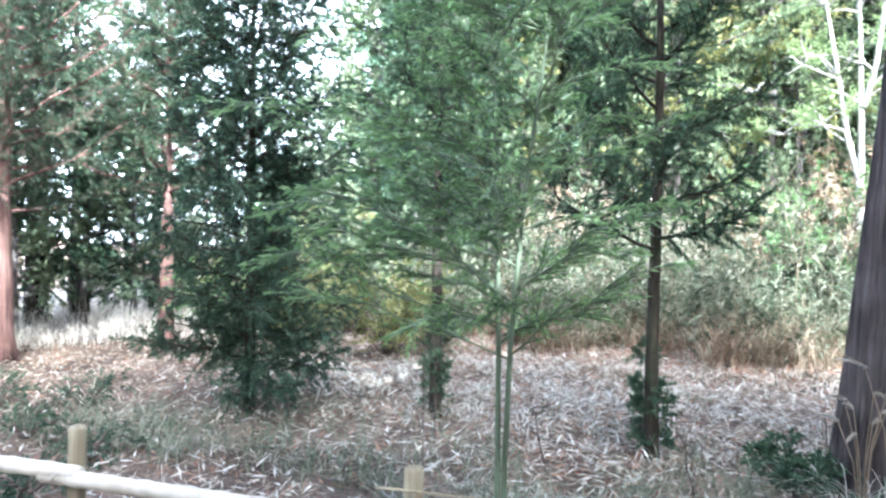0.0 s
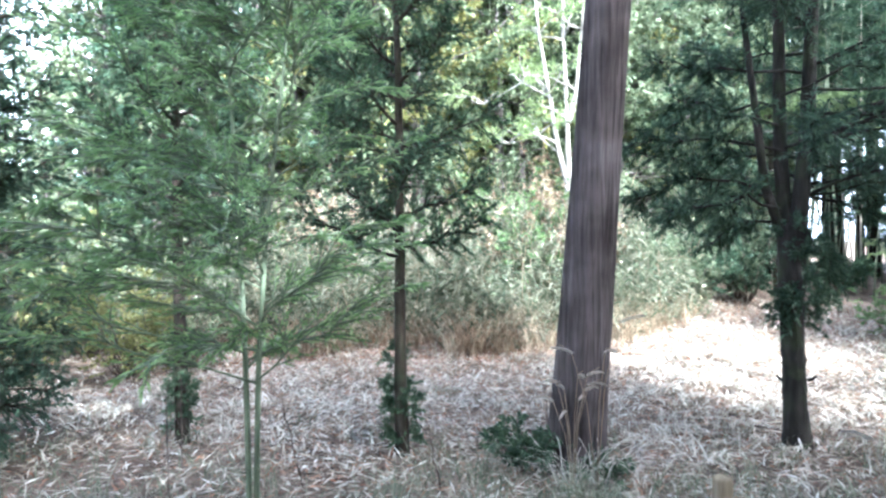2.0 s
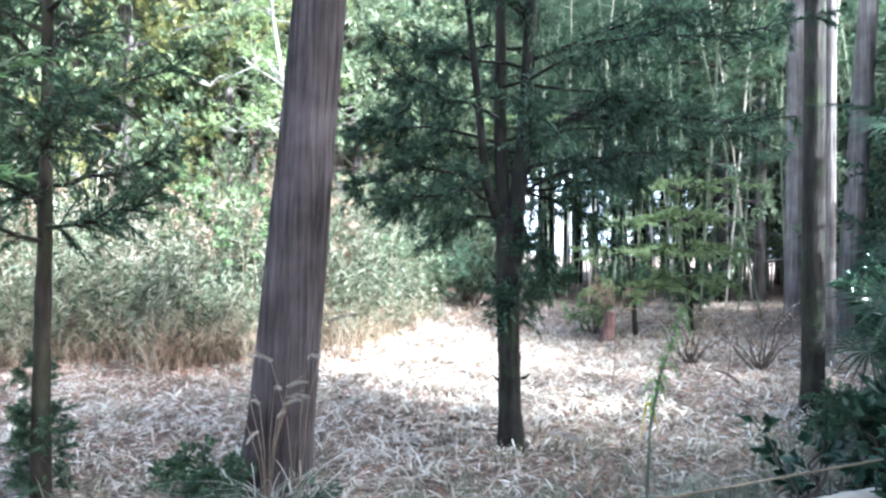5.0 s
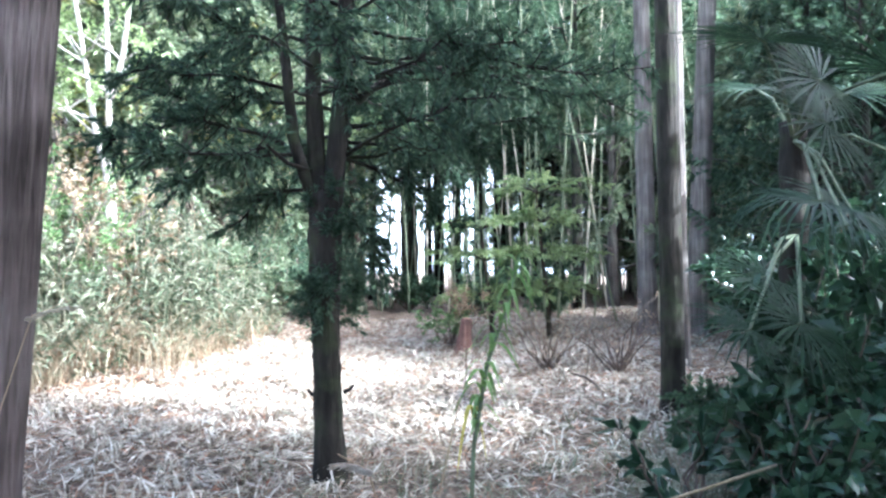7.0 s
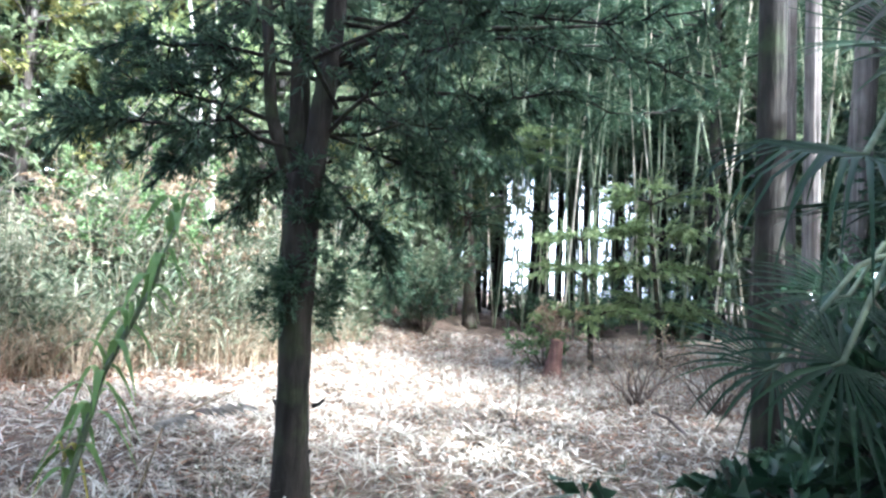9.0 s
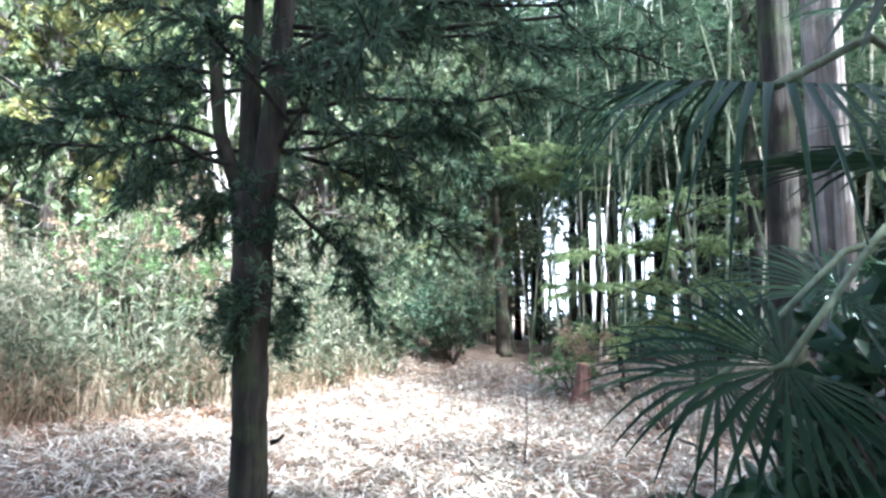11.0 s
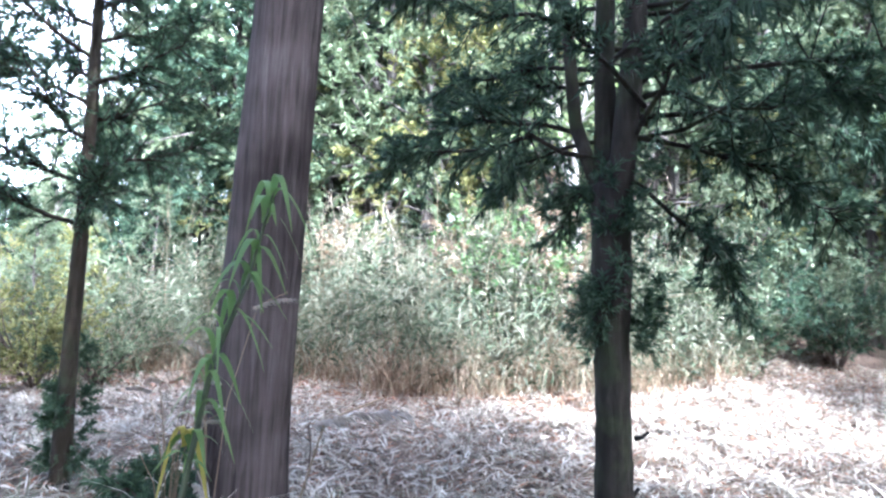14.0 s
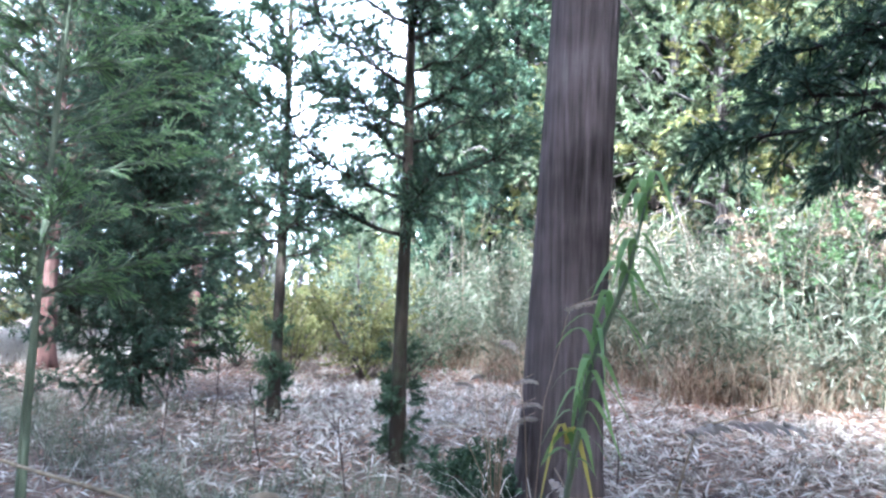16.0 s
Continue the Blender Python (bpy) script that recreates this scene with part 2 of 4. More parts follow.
class Soup:
    """Gathers pieces of geometry for one mesh."""

    def __init__(self):
        self.v, self.f, self.n = [], {}, 0

    def add(self, verts, *faces):
        for f in faces:
            f = np.asarray(f, int)
            self.f.setdefault(f.shape[1], []).append(f + self.n)
        self.v.append(np.asarray(verts, float))
        self.n += len(verts)

    def tube(self, pts, radii, sides=8, cap=True, lump=0.0):
        pts, radii = np.asarray(pts, float), np.asarray(radii, float)
        n = len(pts)
        tang = np.gradient(pts, axis=0)
        tang /= np.linalg.norm(tang, axis=1, keepdims=True) + 1e-9
        ref = np.where(np.abs(tang[:, 2:]) > 0.95, [[1.0, 0, 0]], [[0, 0, 1.0]])
        u = np.cross(ref, tang)
        for i in range(1, n):
            w = u[i - 1] - tang[i] * (u[i - 1] @ tang[i])
            if np.linalg.norm(w) > 1e-6:
                u[i] = w
        u /= np.linalg.norm(u, axis=1, keepdims=True) + 1e-9
        w = np.cross(tang, u)
        a = np.arange(sides) * 2 * np.pi / sides
        r = radii[:, None] * (1 + lump * rng.normal(size=(n, sides)))
        ring = pts[:, None] + r[..., None] * (np.cos(a)[None, :, None] * u[:, None] + np.sin(a)[None, :, None] * w[:, None])
        i, j = np.meshgrid(np.arange(n - 1), np.arange(sides), indexing="ij")
        k = (j + 1) % sides
        quads = np.stack([i * sides + j, i * sides + k, (i + 1) * sides + k, (i + 1) * sides + j], -1).reshape(-1, 4)
        verts = ring.reshape(-1, 3)
        if cap:
            verts = np.r_[verts, pts[-1:] + tang[-1:] * radii[-1] * 0.3, pts[:1]]
            j = np.arange(sides)
            top = np.stack([(n - 1) * sides + j, (n - 1) * sides + (j + 1) % sides, np.full(sides, n * sides)], -1)
            low = np.stack([(j + 1) % sides, j, np.full(sides, n * sides + 1)], -1)
            self.add(verts, quads, np.r_[top, low])
        else:
            self.add(verts, quads)

    def leaves(self, base, way, length, width, bend=0.25, fold=0.3, side=None):
        """Pointed leaves with a fold and a bent tip; base, way (n, 3)."""
        base, way = np.asarray(base, float), np.asarray(way, float)
        n = len(base)
        if not n:
            return
        way = way / (np.linalg.norm(way, axis=1, keepdims=True) + 1e-9)
        length = np.broadcast_to(length, n)[:, None]
        width = np.broadcast_to(width, n)[:, None]
        if side is None:
            side = np.cross(way, rng.normal(size=(n, 3)))
        side = side / (np.linalg.norm(side, axis=1, keepdims=True) + 1e-9)
        nor = np.cross(side, way)
        mid = base + way * length * 0.45
        tip = base + way * length - np.array([[0, 0, 1.0]]) * length * bend
        left = mid + side * width * 0.5 + nor * width * fold
        right = mid - side * width * 0.5 + nor * width * fold
        verts = np.stack([base, left, tip, right], 1).reshape(-1, 3)
        k = np.arange(n)[:, None] * 4
        self.add(verts, np.r_[k + [0, 1, 2], k + [0, 2, 3]] if fold else k + [0, 1, 2, 3])

    def blades(self, base, lean, length, width, droop=0.5, segs=4):
        """Arching grass blades from base (n, 3); lean: outward tilt vectors (n, 3)."""
        base, lean = np.asarray(base, float), np.asarray(lean, float)
        n = len(base)
        length, width = np.broadcast_to(length, n)[:, None], np.broadcast_to(width, n)[:, None]
        droop = np.broadcast_to(droop, n)[:, None]
        side = np.cross(lean + rng.normal(size=(n, 3)) * 0.2, [[0, 0, 1.0]])
        side /= np.linalg.norm(side, axis=1, keepdims=True) + 1e-9
        flat = lean * [[1, 1, 0]]
        rows = []
        for s in range(segs + 1):
            t = s / segs
            p = base + (np.array([[0, 0, 1.0]]) * (t - droop * t ** 2.4) + flat * (0.25 * t + 0.9 * t * t)) * length
            w = width * (0.55 + 0.9 * t - 1.4 * t * t) if s < segs else width * 0.04
            rows += [p + side * w * 0.5, p - side * w * 0.5]
        verts = np.stack(rows, 1)
        m = 2 * (segs + 1)
        k = np.arange(n)[:, None] * m
        quads = np.concatenate([k + [2 * s, 2 * s + 1, 2 * s + 3, 2 * s + 2] for s in range(segs)])
        self.add(verts.reshape(-1, 3), quads)

    def done(self, name, mat, parent=None, label="", smooth=False):
        return mesh_object(name, np.concatenate(self.v), [np.concatenate(f) for f in self.f.values()], mat, parent, label, smooth)


def unit(v):
    v = np.asarray(v, float)
    return v / (np.linalg.norm(v, axis=-1, keepdims=True) + 1e-9)


def ball(n):
    return unit(rng.normal(size=(n, 3)))


def soft(x, k=1.5):
    return np.log1p(np.exp(np.clip(x * k, -40, 40))) / k


def ground(x, y):
    """Height of the ground: a shallow hollow that climbs to a bank behind the tall grass."""
    x, y = np.asarray(x, float), np.asarray(y, float)
    z = -0.02 + 0.045 * soft(-x - 0.8) + 0.02 * soft(y - 9.0) + 0.05 * soft(x - 1.8)
    z = z - 0.078 * soft(-x - 3.2) + 0.033 * soft(-x - 7.5) - 0.02 * soft(y - 18) - 0.05 * soft(x - 8)
    # the bank: it starts along a line that runs from the far left towards the bamboo
    d = (y - 10.0) * 0.93 + (-x - 3.0) * 0.3
    side = 1 / (1 + np.exp(np.clip((x + 1.9) * 1.0, -40, 40)))
    left = 1 / (1 + np.exp(np.clip((-x - 11) * 0.9, -40, 40)))
    z = z + np.minimum(0.5 * soft(d, 1.4), 4.6) * side * (0.25 + 0.75 * left)
    return z + 0.03 * np.sin(x * 1.7 + 0.6) * np.cos(y * 1.3) + 0.015 * np.sin(x * 4.1) * np.sin(y * 3.7 + 1)


def thing(name, at, label, category, group=""):
    e = new(name)
    e.location = at
    tagged(e, label, category, group)
    return e


def curve_pts(a, b, sag=0.0, wob=0.03, n=7):
    a, b = np.asarray(a, float), np.asarray(b, float)
    t = np.linspace(0, 1, n)[:, None]
    p = a + (b - a) * t
    p[:, 2] -= (sag * 4 * t * (1 - t))[:, 0]
    j = rng.normal(size=(n, 3)) * wob * np.linalg.norm(b - a)
    j[0] = 0
    return p + j * np.sqrt(t)


# ---- ground ----
def grid_axis(lo, hi, fine_lo, fine_hi, step):
    far = np.geomspace(1, 40, 14)
    return np.unique(np.round(np.r_[fine_lo - far * (fine_lo - lo) / 40, np.arange(fine_lo, fine_hi, step), fine_hi + far * (hi - fine_hi) / 40], 3))


gx, gy = grid_axis(-400, 400, -16, 14, 0.16), grid_axis(-400, 400, -4, 26, 0.16)
GX, GY = np.meshgrid(gx, gy, indexing="ij")
ni, nj = GX.shape
ii, jj = np.meshgrid(np.arange(ni - 1), np.arange(nj - 1), indexing="ij")
cells = np.stack([ii * nj + jj, (ii + 1) * nj + jj, (ii + 1) * nj + jj + 1, ii * nj + jj + 1], -1).reshape(-1, 4)
lump = 0.02 * rng.normal(size=GX.shape) * ((np.abs(GX) < 15) & (GY > 0) & (GY < 25))
ground_ob = mesh_object("ground", np.stack([GX, GY, ground(GX, GY) + lump], -1).reshape(-1, 3), [cells], SOIL, smooth=True)
tagged(ground_ob, "brown woodland soil under dry leaf litter", "ground", kind="structure")


# added glowing ring, far beyond the woods, in place of pale bright sky
sky_glow, sky_glow_nt, sky_glow_b = material("sky_glow", 1.0)
sky_glow_b.inputs["Base Color"].default_value = (0.6, 0.64, 0.68, 1)
sky_glow_b.inputs["Emission Color"].default_value = (0.93, 0.97, 1.0, 1)
sky_glow_b.inputs["Emission Strength"].default_value = 0.13
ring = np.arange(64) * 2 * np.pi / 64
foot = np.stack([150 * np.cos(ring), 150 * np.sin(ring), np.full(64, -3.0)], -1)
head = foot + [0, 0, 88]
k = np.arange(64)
tagged(mesh_object("backdrop", np.r_[foot, head], [np.stack([k, 64 + k, 64 + (k + 1) % 64, (k + 1) % 64], -1)], sky_glow), "glowing ring added as pale bright sky beyond the woods", "backdrop", kind="structure")


# ---- trees ----
def add_limb(parent, mat, pts, r0, r1=0.004, sides=6, name="limb"):
    s = Soup()
    s.tube(pts, np.linspace(r0, r1, len(pts)), sides)
    return s.done(name, mat, parent, smooth=True)


def twigs_on(limbs, per, length, spread=0.8, start=0.25, rise=0.1, flat=1.0):
    """Starts, ways and lengths of twigs along limbs."""
    st, wy, ln = [], [], []
    for pts in limbs:
        pts = np.asarray(pts)
        t = rng.uniform(start, 1.0, per)
        seg = t * (len(pts) - 1)
        i = np.minimum(seg.astype(int), len(pts) - 2)
        p = pts[i] + (pts[i + 1] - pts[i]) * (seg - i)[:, None]
        d = unit(pts[i + 1] - pts[i]) + ball(per) * spread * np.array([1, 1, flat])
        d[:, 2] += rise
        st.append(p)
        wy.append(unit(d))
        ln.append(length * rng.uniform(0.5, 1.2, per) * (1.15 - 0.5 * t))
    return np.concatenate(st), np.concatenate(wy), np.concatenate(ln)


def crown_mesh(parent, mat, twigs, per, size, width, spread=0.7, droop=0.1, bend=0.15, stem=None, label=""):
    s = Soup()
    st, wy, ln = twigs
    n = len(st)
    k = np.repeat(np.arange(n), per)
    u = rng.uniform(0.08, 1.0, n * per)
    base = st[k] + wy[k] * (ln[k] * u)[:, None]
    base[:, 2] -= droop * ln[k] * u ** 2
    way = wy[k] + ball(n * per) * spread
    way[:, 2] -= droop
    s.leaves(base, way, size * rng.uniform(0.6, 1.25, n * per), width * rng.uniform(0.7, 1.2, n * per), bend)
    ob = s.done("crown", mat, parent, label)
    if stem:
        s = Soup()
        for p, d, l in zip(st, wy, ln):
            e = p + d * l
            e[2] -= droop * l
            s.tube(np.array([p, (p + e) / 2 + [0, 0, droop * l * 0.2], e]), [0.006, 0.004, 0.002], 3, cap=False)
        tagged(s.done("twigwork", stem, parent), kind="stuff")
    return ob


def stem_mesh(parent, mat, pts, radii, sides=16, flare=0.0, name="trunk", lump=0.02, ridges=0):
    """A stem through pts; ridges adds long fibrous flutes round it."""
    pts, radii = np.asarray(pts, float), np.asarray(radii, float)
    t = np.linspace(0, 1, len(pts))
    tt = np.linspace(0, 1, max(len(pts) * 5, 24))
    p = np.stack([np.interp(tt, t, pts[:, i]) for i in range(3)], -1)
    r = np.interp(tt, t, radii)
    h = p[:, 2] - p[0, 2]
    r = r * (1 + flare * np.exp(-h / 0.28))
    s = Soup()
    s.tube(p, r, sides, lump=lump)
    if ridges:
        v = s.v[0]
        n = len(p)
        a = np.arange(sides)
        prof = rng.normal(size=sides) * 0.5 + np.where(a % 3 == 0, -1.0, 0.35)
        root = np.sin(a * 2 * np.pi / sides * 5 + 1) * 0.8 + np.sin(a * 2 * np.pi / sides * 3) * 0.5
        for i in range(n):
            ring = v[i * sides:(i + 1) * sides]
            out = unit(ring - p[i])
            slow = np.roll(prof, int(i // 9))
            ring += out * ((slow * ridges)[:, None] + (root * 0.16 * r[i] * np.exp(-h[i] / 0.3))[:, None])
    return s.done(name, mat, parent, smooth=True)


def whorl(h0, h1, n, len0, len1, up0, up1, stem=lambda h: (0, 0), wob=0.03, sag=0.0, az0=0.0):
    out = []
    for k in range(n):
        f = (k + rng.uniform(0, 0.8)) / n
        h = h0 + (h1 - h0) * f
        az = az0 + k * 2.4 + rng.normal() * 0.3
        up = radians(up0 + (up1 - up0) * f) + rng.normal() * 0.08
        ln = (len0 + (len1 - len0) * f) * rng.uniform(0.75, 1.2)
        sx, sy = stem(h)
        a = np.array([sx, sy, h])
        b = a + ln * np.array([math.cos(az) * math.cos(up), math.sin(az) * math.cos(up), math.sin(up)])
        out.append(curve_pts(a, b, sag * ln, wob))
    return out


def on_ground(x, y, down=0.04):
    return (x, y, float(ground(x, y)) - down)


# the big cedar, leaning
def cedar():
    x, y = -1.143, 4.334
    e = thing("cedar_tree", on_ground(x, y), "large leaning cedar trunk with stringy reddish-brown bark", "tree")
    lean = np.array([0.087, 0.0])
    hs = np.array([0, 0.25, 0.7, 1.5, 2.6, 4, 6, 9, 13])
    pts = np.stack([lean[0] * hs, lean[1] * hs, hs], -1)
    stem_mesh(e, CEDAR_BARK, pts, [0.245, 0.23, 0.215, 0.203, 0.182, 0.17, 0.155, 0.12, 0.03], 96, 0.14, ridges=0.007, lump=0.004)
    limbs = whorl(7.2, 12.6, 22, 2.3, 0.6, 5, 30, lambda h: (lean[0] * h, lean[1] * h), sag=0.05)
    for l in limbs:
        add_limb(e, CEDAR_BARK, l, 0.035)
    crown_mesh(e, NEEDLE, twigs_on(limbs, 16, 0.5), 16, 0.16, 0.035)


cedar()


def dark_tree():
    """Twin-stemmed evergreen with a low ruff of shoots."""
    x, y = 0.534, 5.454
    e = thing("evergreen_tree", on_ground(x, y), "dark evergreen tree forking into two stems above a mossy trunk", "tree")
    stem_mesh(e, DARK_BARK, [(0, 0, 0), (-0.012, -0.005, 0.35), (-0.018, 0, 0.7), (-0.03, 0, 1.1), (-0.03, -0.01, 1.5), (-0.035, 0, 1.95)], [0.105, 0.094, 0.09, 0.094, 0.108, 0.1], 28, 0.16, lump=0.04)
    stems = [
        ([(-0.06, 0.02, 1.6), (-0.075, 0.03, 2.0), (-0.1, 0.05, 2.7), (-0.1, 0.1, 4.2), (-0.1, 0.1, 6.6)], [0.07, 0.066, 0.056, 0.042, 0.01]),
        ([(0.0, -0.02, 1.6), (0.03, -0.02, 2.0), (0.1, -0.01, 2.7), (0.17, 0.0, 4.2), (0.25, 0, 7.0)], [0.08, 0.07, 0.062, 0.045, 0.01]),
        ([(-0.07, 0.0, 1.8), (-0.14, -0.01, 2.02), (-0.23, -0.04, 2.3), (-0.27, -0.05, 2.75), (-0.36, -0.02, 3.6), (-0.5, 0.1, 5.0)], [0.034, 0.042, 0.038, 0.034, 0.026, 0.008]),
        ([(0.08, -0.01, 2.45), (0.28, 0.08, 2.68), (0.55, 0.2, 2.9), (1.2, 0.45, 3.3)], [0.03, 0.028, 0.022, 0.008]),
        ([(0.09, -0.01, 2.6), (0.3, -0.02, 2.75), (0.8, 0.05, 2.85), (1.7, 0.2, 2.95)], [0.026, 0.024, 0.02, 0.008]),
    ]
    for pts, rad in stems:
        stem_mesh(e, DARK_BARK, pts, rad, 12, name="stem", lump=0.03)
    limbs = whorl(2.15, 6.0, 44, 1.6, 0.9, 0, 40, lambda h: (rng.choice([-0.1, 0.14]), 0.03), wob=0.04, sag=-0.03)
    # long low boughs
    for a, b in (((-0.3, 0.1, 2.3), (-1.3, -0.4, 2.2)), ((-0.1, 0, 2.2), (-1.15, 0.5, 2.0)), ((-0.1, 0, 2.1), (-1.0, -0.8, 2.05)), ((0.14, 0, 2.4), (2.2, 0.5, 2.45)),
                 ((0.14, 0, 2.6), (2.0, -0.6, 2.7)), ((0.1, 0, 2.3), (1.2, 1.0, 2.2)), ((0.14, 0, 2.9), (2.3, 0.1, 2.5)), ((0.14, 0, 3.1), (2.3, 0.8, 2.9)), ((0.14, 0, 3.3), (2.1, -0.9, 3.2)), ((-0.1, 0, 2.6), (-1.4, 0.2, 2.7)), ((0.1, 0, 2.2), (0.9, -1.0, 2.3)), ((0.08, 0, 2.2), (0.95, 0.6, 1.75)), ((0.03, 0, 2.0), (0.45, 1.0, 1.35)), ((-0.08, 0, 2.0), (-0.75, 0.7, 1.75))):
        limbs.append(curve_pts(a, b, -0.1, 0.03))
    for l in limbs:
        add_limb(e, DARK_BARK, l, 0.016)
    crown_mesh(e, DARK_LEAF, twigs_on(limbs, 48, 0.3, 1.3, 0.28), 30, 0.068, 0.013, 0.85, 0.14, stem=DARK_BARK)
    s = [np.array([(0.0, 0, h), (0.1 * math.cos(a), 0.1 * math.sin(a), h + 0.03), (0.2 * math.cos(a), 0.2 * math.sin(a), h + 0.1)]) for h, a in zip(np.r_[rng.uniform(1.02, 1.3, 14), rng.uniform(1.2, 1.95, 14)], rng.uniform(0, 6.28, 28))]
    st = twigs_on(s, 9, 0.17, 1.1, 0.3)
    ob = crown_mesh(e, DARK_LEAF, st, 18, 0.055, 0.01, 0.8, 0.1)
    ob.name = "lower_foliage"
    for a, h in ((2.8, 0.6), (0.25, 0.62), (1.2, 0.3)):
        p = np.array([math.cos(a), math.sin(a), 0])
        add_limb(e, DARK_BARK, np.array([p * 0.09 + (0, 0, h), p * 0.13 + (0, 0, h + 0.01), p * 0.16 + (0, 0, h + 0.04)]), 0.016, 0.008, name="stub")


dark_tree()


def pole_tree(x, y, r, height, first, n, reach, label, dens=1.0, base_tuft=True, bark=None, leaf=None, lean=(0, 0), up=(22, 50)):
    e = thing("conifer", on_ground(x, y), label, "tree", "slender conifers")
    hs = np.linspace(0, height, 8)
    pts = np.stack([lean[0] * hs + 0.015 * np.sin(hs * 1.3 + x), lean[1] * hs + 0.015 * np.cos(hs + y), hs], -1)
    stem_mesh(e, bark or POLE_BARK, pts, np.linspace(r, 0.008, 8) ** 1.0, 14, 0.25, lump=0.05)
    limbs = whorl(first, height * 0.97, n, reach, reach * 0.35, up[0], up[1], lambda h: (lean[0] * h, lean[1] * h), wob=0.025, sag=0.06, az0=x)
    for l in limbs:
        add_limb(e, bark or POLE_BARK, l, 0.013 + r * 0.08, 0.003, 5)
    crown_mesh(e, leaf or NEEDLE, twigs_on(limbs, int(46 * dens), 0.36, 1.1, 0.12, 0.1), 28, 0.058, 0.012, 0.7, 0.05, stem=bark or POLE_BARK)
    if base_tuft:
        s = [np.array([(0, 0, h), (0.06 * math.cos(a), 0.06 * math.sin(a), h + 0.02), (0.13 * math.cos(a), 0.13 * math.sin(a), h + 0.06)]) for h, a in zip(rng.uniform(0.1, 1.0, 22), rng.uniform(0, 6.28, 22))]
        ob = crown_mesh(e, leaf or NEEDLE, twigs_on(s, 10, 0.13, 1.0, 0.3), 26, 0.045, 0.007, 0.7, 0.1)
        ob.name = "lower_foliage"
    return e


pole_tree(-2.522, 3.989, 0.058, 6.0, 1.65, 40, 1.0, "slender conifer with bare lower trunk and leafy foot")
pole_tree(-4.6, 3.57, 0.06, 6.2, 1.6, 40, 0.95, "slender young conifer with sparse rising limbs")
pole_tree(-11.2, 3.5, 0.13, 6.6, 2.5, 60, 2.1, "reddish-trunked conifer with bare lower trunk", 1.6, False, RED_BARK, NEEDLE)
pole_tree(-11.2, 1.12, 0.19, 8.0, 2.2, 80, 2.7, "thick dark-trunked conifer with heavy foliage", 1.9, False, RED_BARK, DARK_LEAF)


def bushy_conifer():
    x, y = -6.16, 2.4
    e = thing("conifer", on_ground(x, y), "dense dark conifer with foliage down to the ground", "tree")
    hs = np.linspace(0, 5.4, 8)
    stem_mesh(e, POLE_BARK, np.stack([0 * hs, 0 * hs, hs], -1), np.linspace(0.06, 0.01, 8), 14, 0.2, lump=0.04)
    limbs = whorl(0.35, 5.4, 140, 1.05, 0.95, 8, 40, wob=0.03)
    for l in limbs:
        add_limb(e, POLE_BARK, l, 0.012, 0.003, 5)
    crown_mesh(e, DARK_LEAF, twigs_on(limbs, 38, 0.32, 1.1, 0.08, 0.05), 28, 0.058, 0.012, 0.7, 0.12, stem=POLE_BARK)


bushy_conifer()


def twin_sapling():
    x, y = -2.2, 1.72
    e = thing("sapling", on_ground(x, y), "airy green sapling with two pale slender stems", "sapling")
    a = np.array([(0, 0, 0), (0.0, 0, 0.6), (-0.02, 0.02, 1.2), (-0.05, 0.03, 1.9), (-0.12, 0.05, 2.9), (-0.2, 0.05, 4.0)])
    b = np.array([(0.03, 0.02, 0), (0.03, 0.02, 0.6), (0.05, 0.03, 1.2), (0.1, 0.05, 1.9), (0.22, 0.1, 2.9), (0.3, 0.12, 3.8)])
    limbs = []
    for st in (a, b):
        stem_mesh(e, SAP_BARK, st, [0.017, 0.0155, 0.014, 0.012, 0.008, 0.003], 10, 0.1, name="stem", lump=0.02)
        for k in range(48):
            h = rng.uniform(1.15, 3.9)
            p = np.array([np.interp(h, st[:, 2], st[:, i]) for i in range(3)])
            az = rng.uniform(0, 6.28)
            q = p + rng.uniform(0.45, 1.15) * np.array([math.cos(az), math.sin(az), rng.uniform(0.1, 0.6)]) - [0.16, 0.16, 0]
            limbs.append(curve_pts(p, q, -0.04, 0.03))
    for l in limbs:
        add_limb(e, SAP_BARK, l, 0.006, 0.002, 4)
    crown_mesh(e, SAPLING_LEAF, twigs_on(limbs, 20, 0.27, 0.7, 0.15, 0.0, 0.25), 14, 0.052, 0.0095, 0.5, 0.1, stem=SAP_BARK)


twin_sapling()


def tall_trunk(x, y, r, label, bark, lean=(0, 0), height=13.0):
    e = thing("tall_tree", on_ground(x, y), label, "tree", "tall trunks by the palms")
    hs = np.array([0, 0.3, 1.5, 4, 8, height])
    stem_mesh(e, bark, np.stack([lean[0] * hs, lean[1] * hs, hs], -1), r * np.array([1.1, 1.0, 0.97, 0.9, 0.7, 0.1]), 40, 0.15, ridges=0.003, lump=0.005)
    limbs = whorl(height * 0.55, height * 0.97, 18, 2.2, 0.7, 5, 35, lambda h: (lean[0] * h, lean[1] * h))
    for l in limbs:
        add_limb(e, bark, l, 0.03)
    crown_mesh(e, NEEDLE, twigs_on(limbs, 14, 0.5), 14, 0.15, 0.035)


# first trunk: darker bark colour stands in for shade the sun doesn't leave
tall_trunk(3.62, 6.6, 0.105, "straight tall tree trunk, shade put into its dark bark colour", DARK_BARK)
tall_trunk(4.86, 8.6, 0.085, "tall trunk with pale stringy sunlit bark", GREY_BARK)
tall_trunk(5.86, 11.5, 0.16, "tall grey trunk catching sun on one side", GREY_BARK)
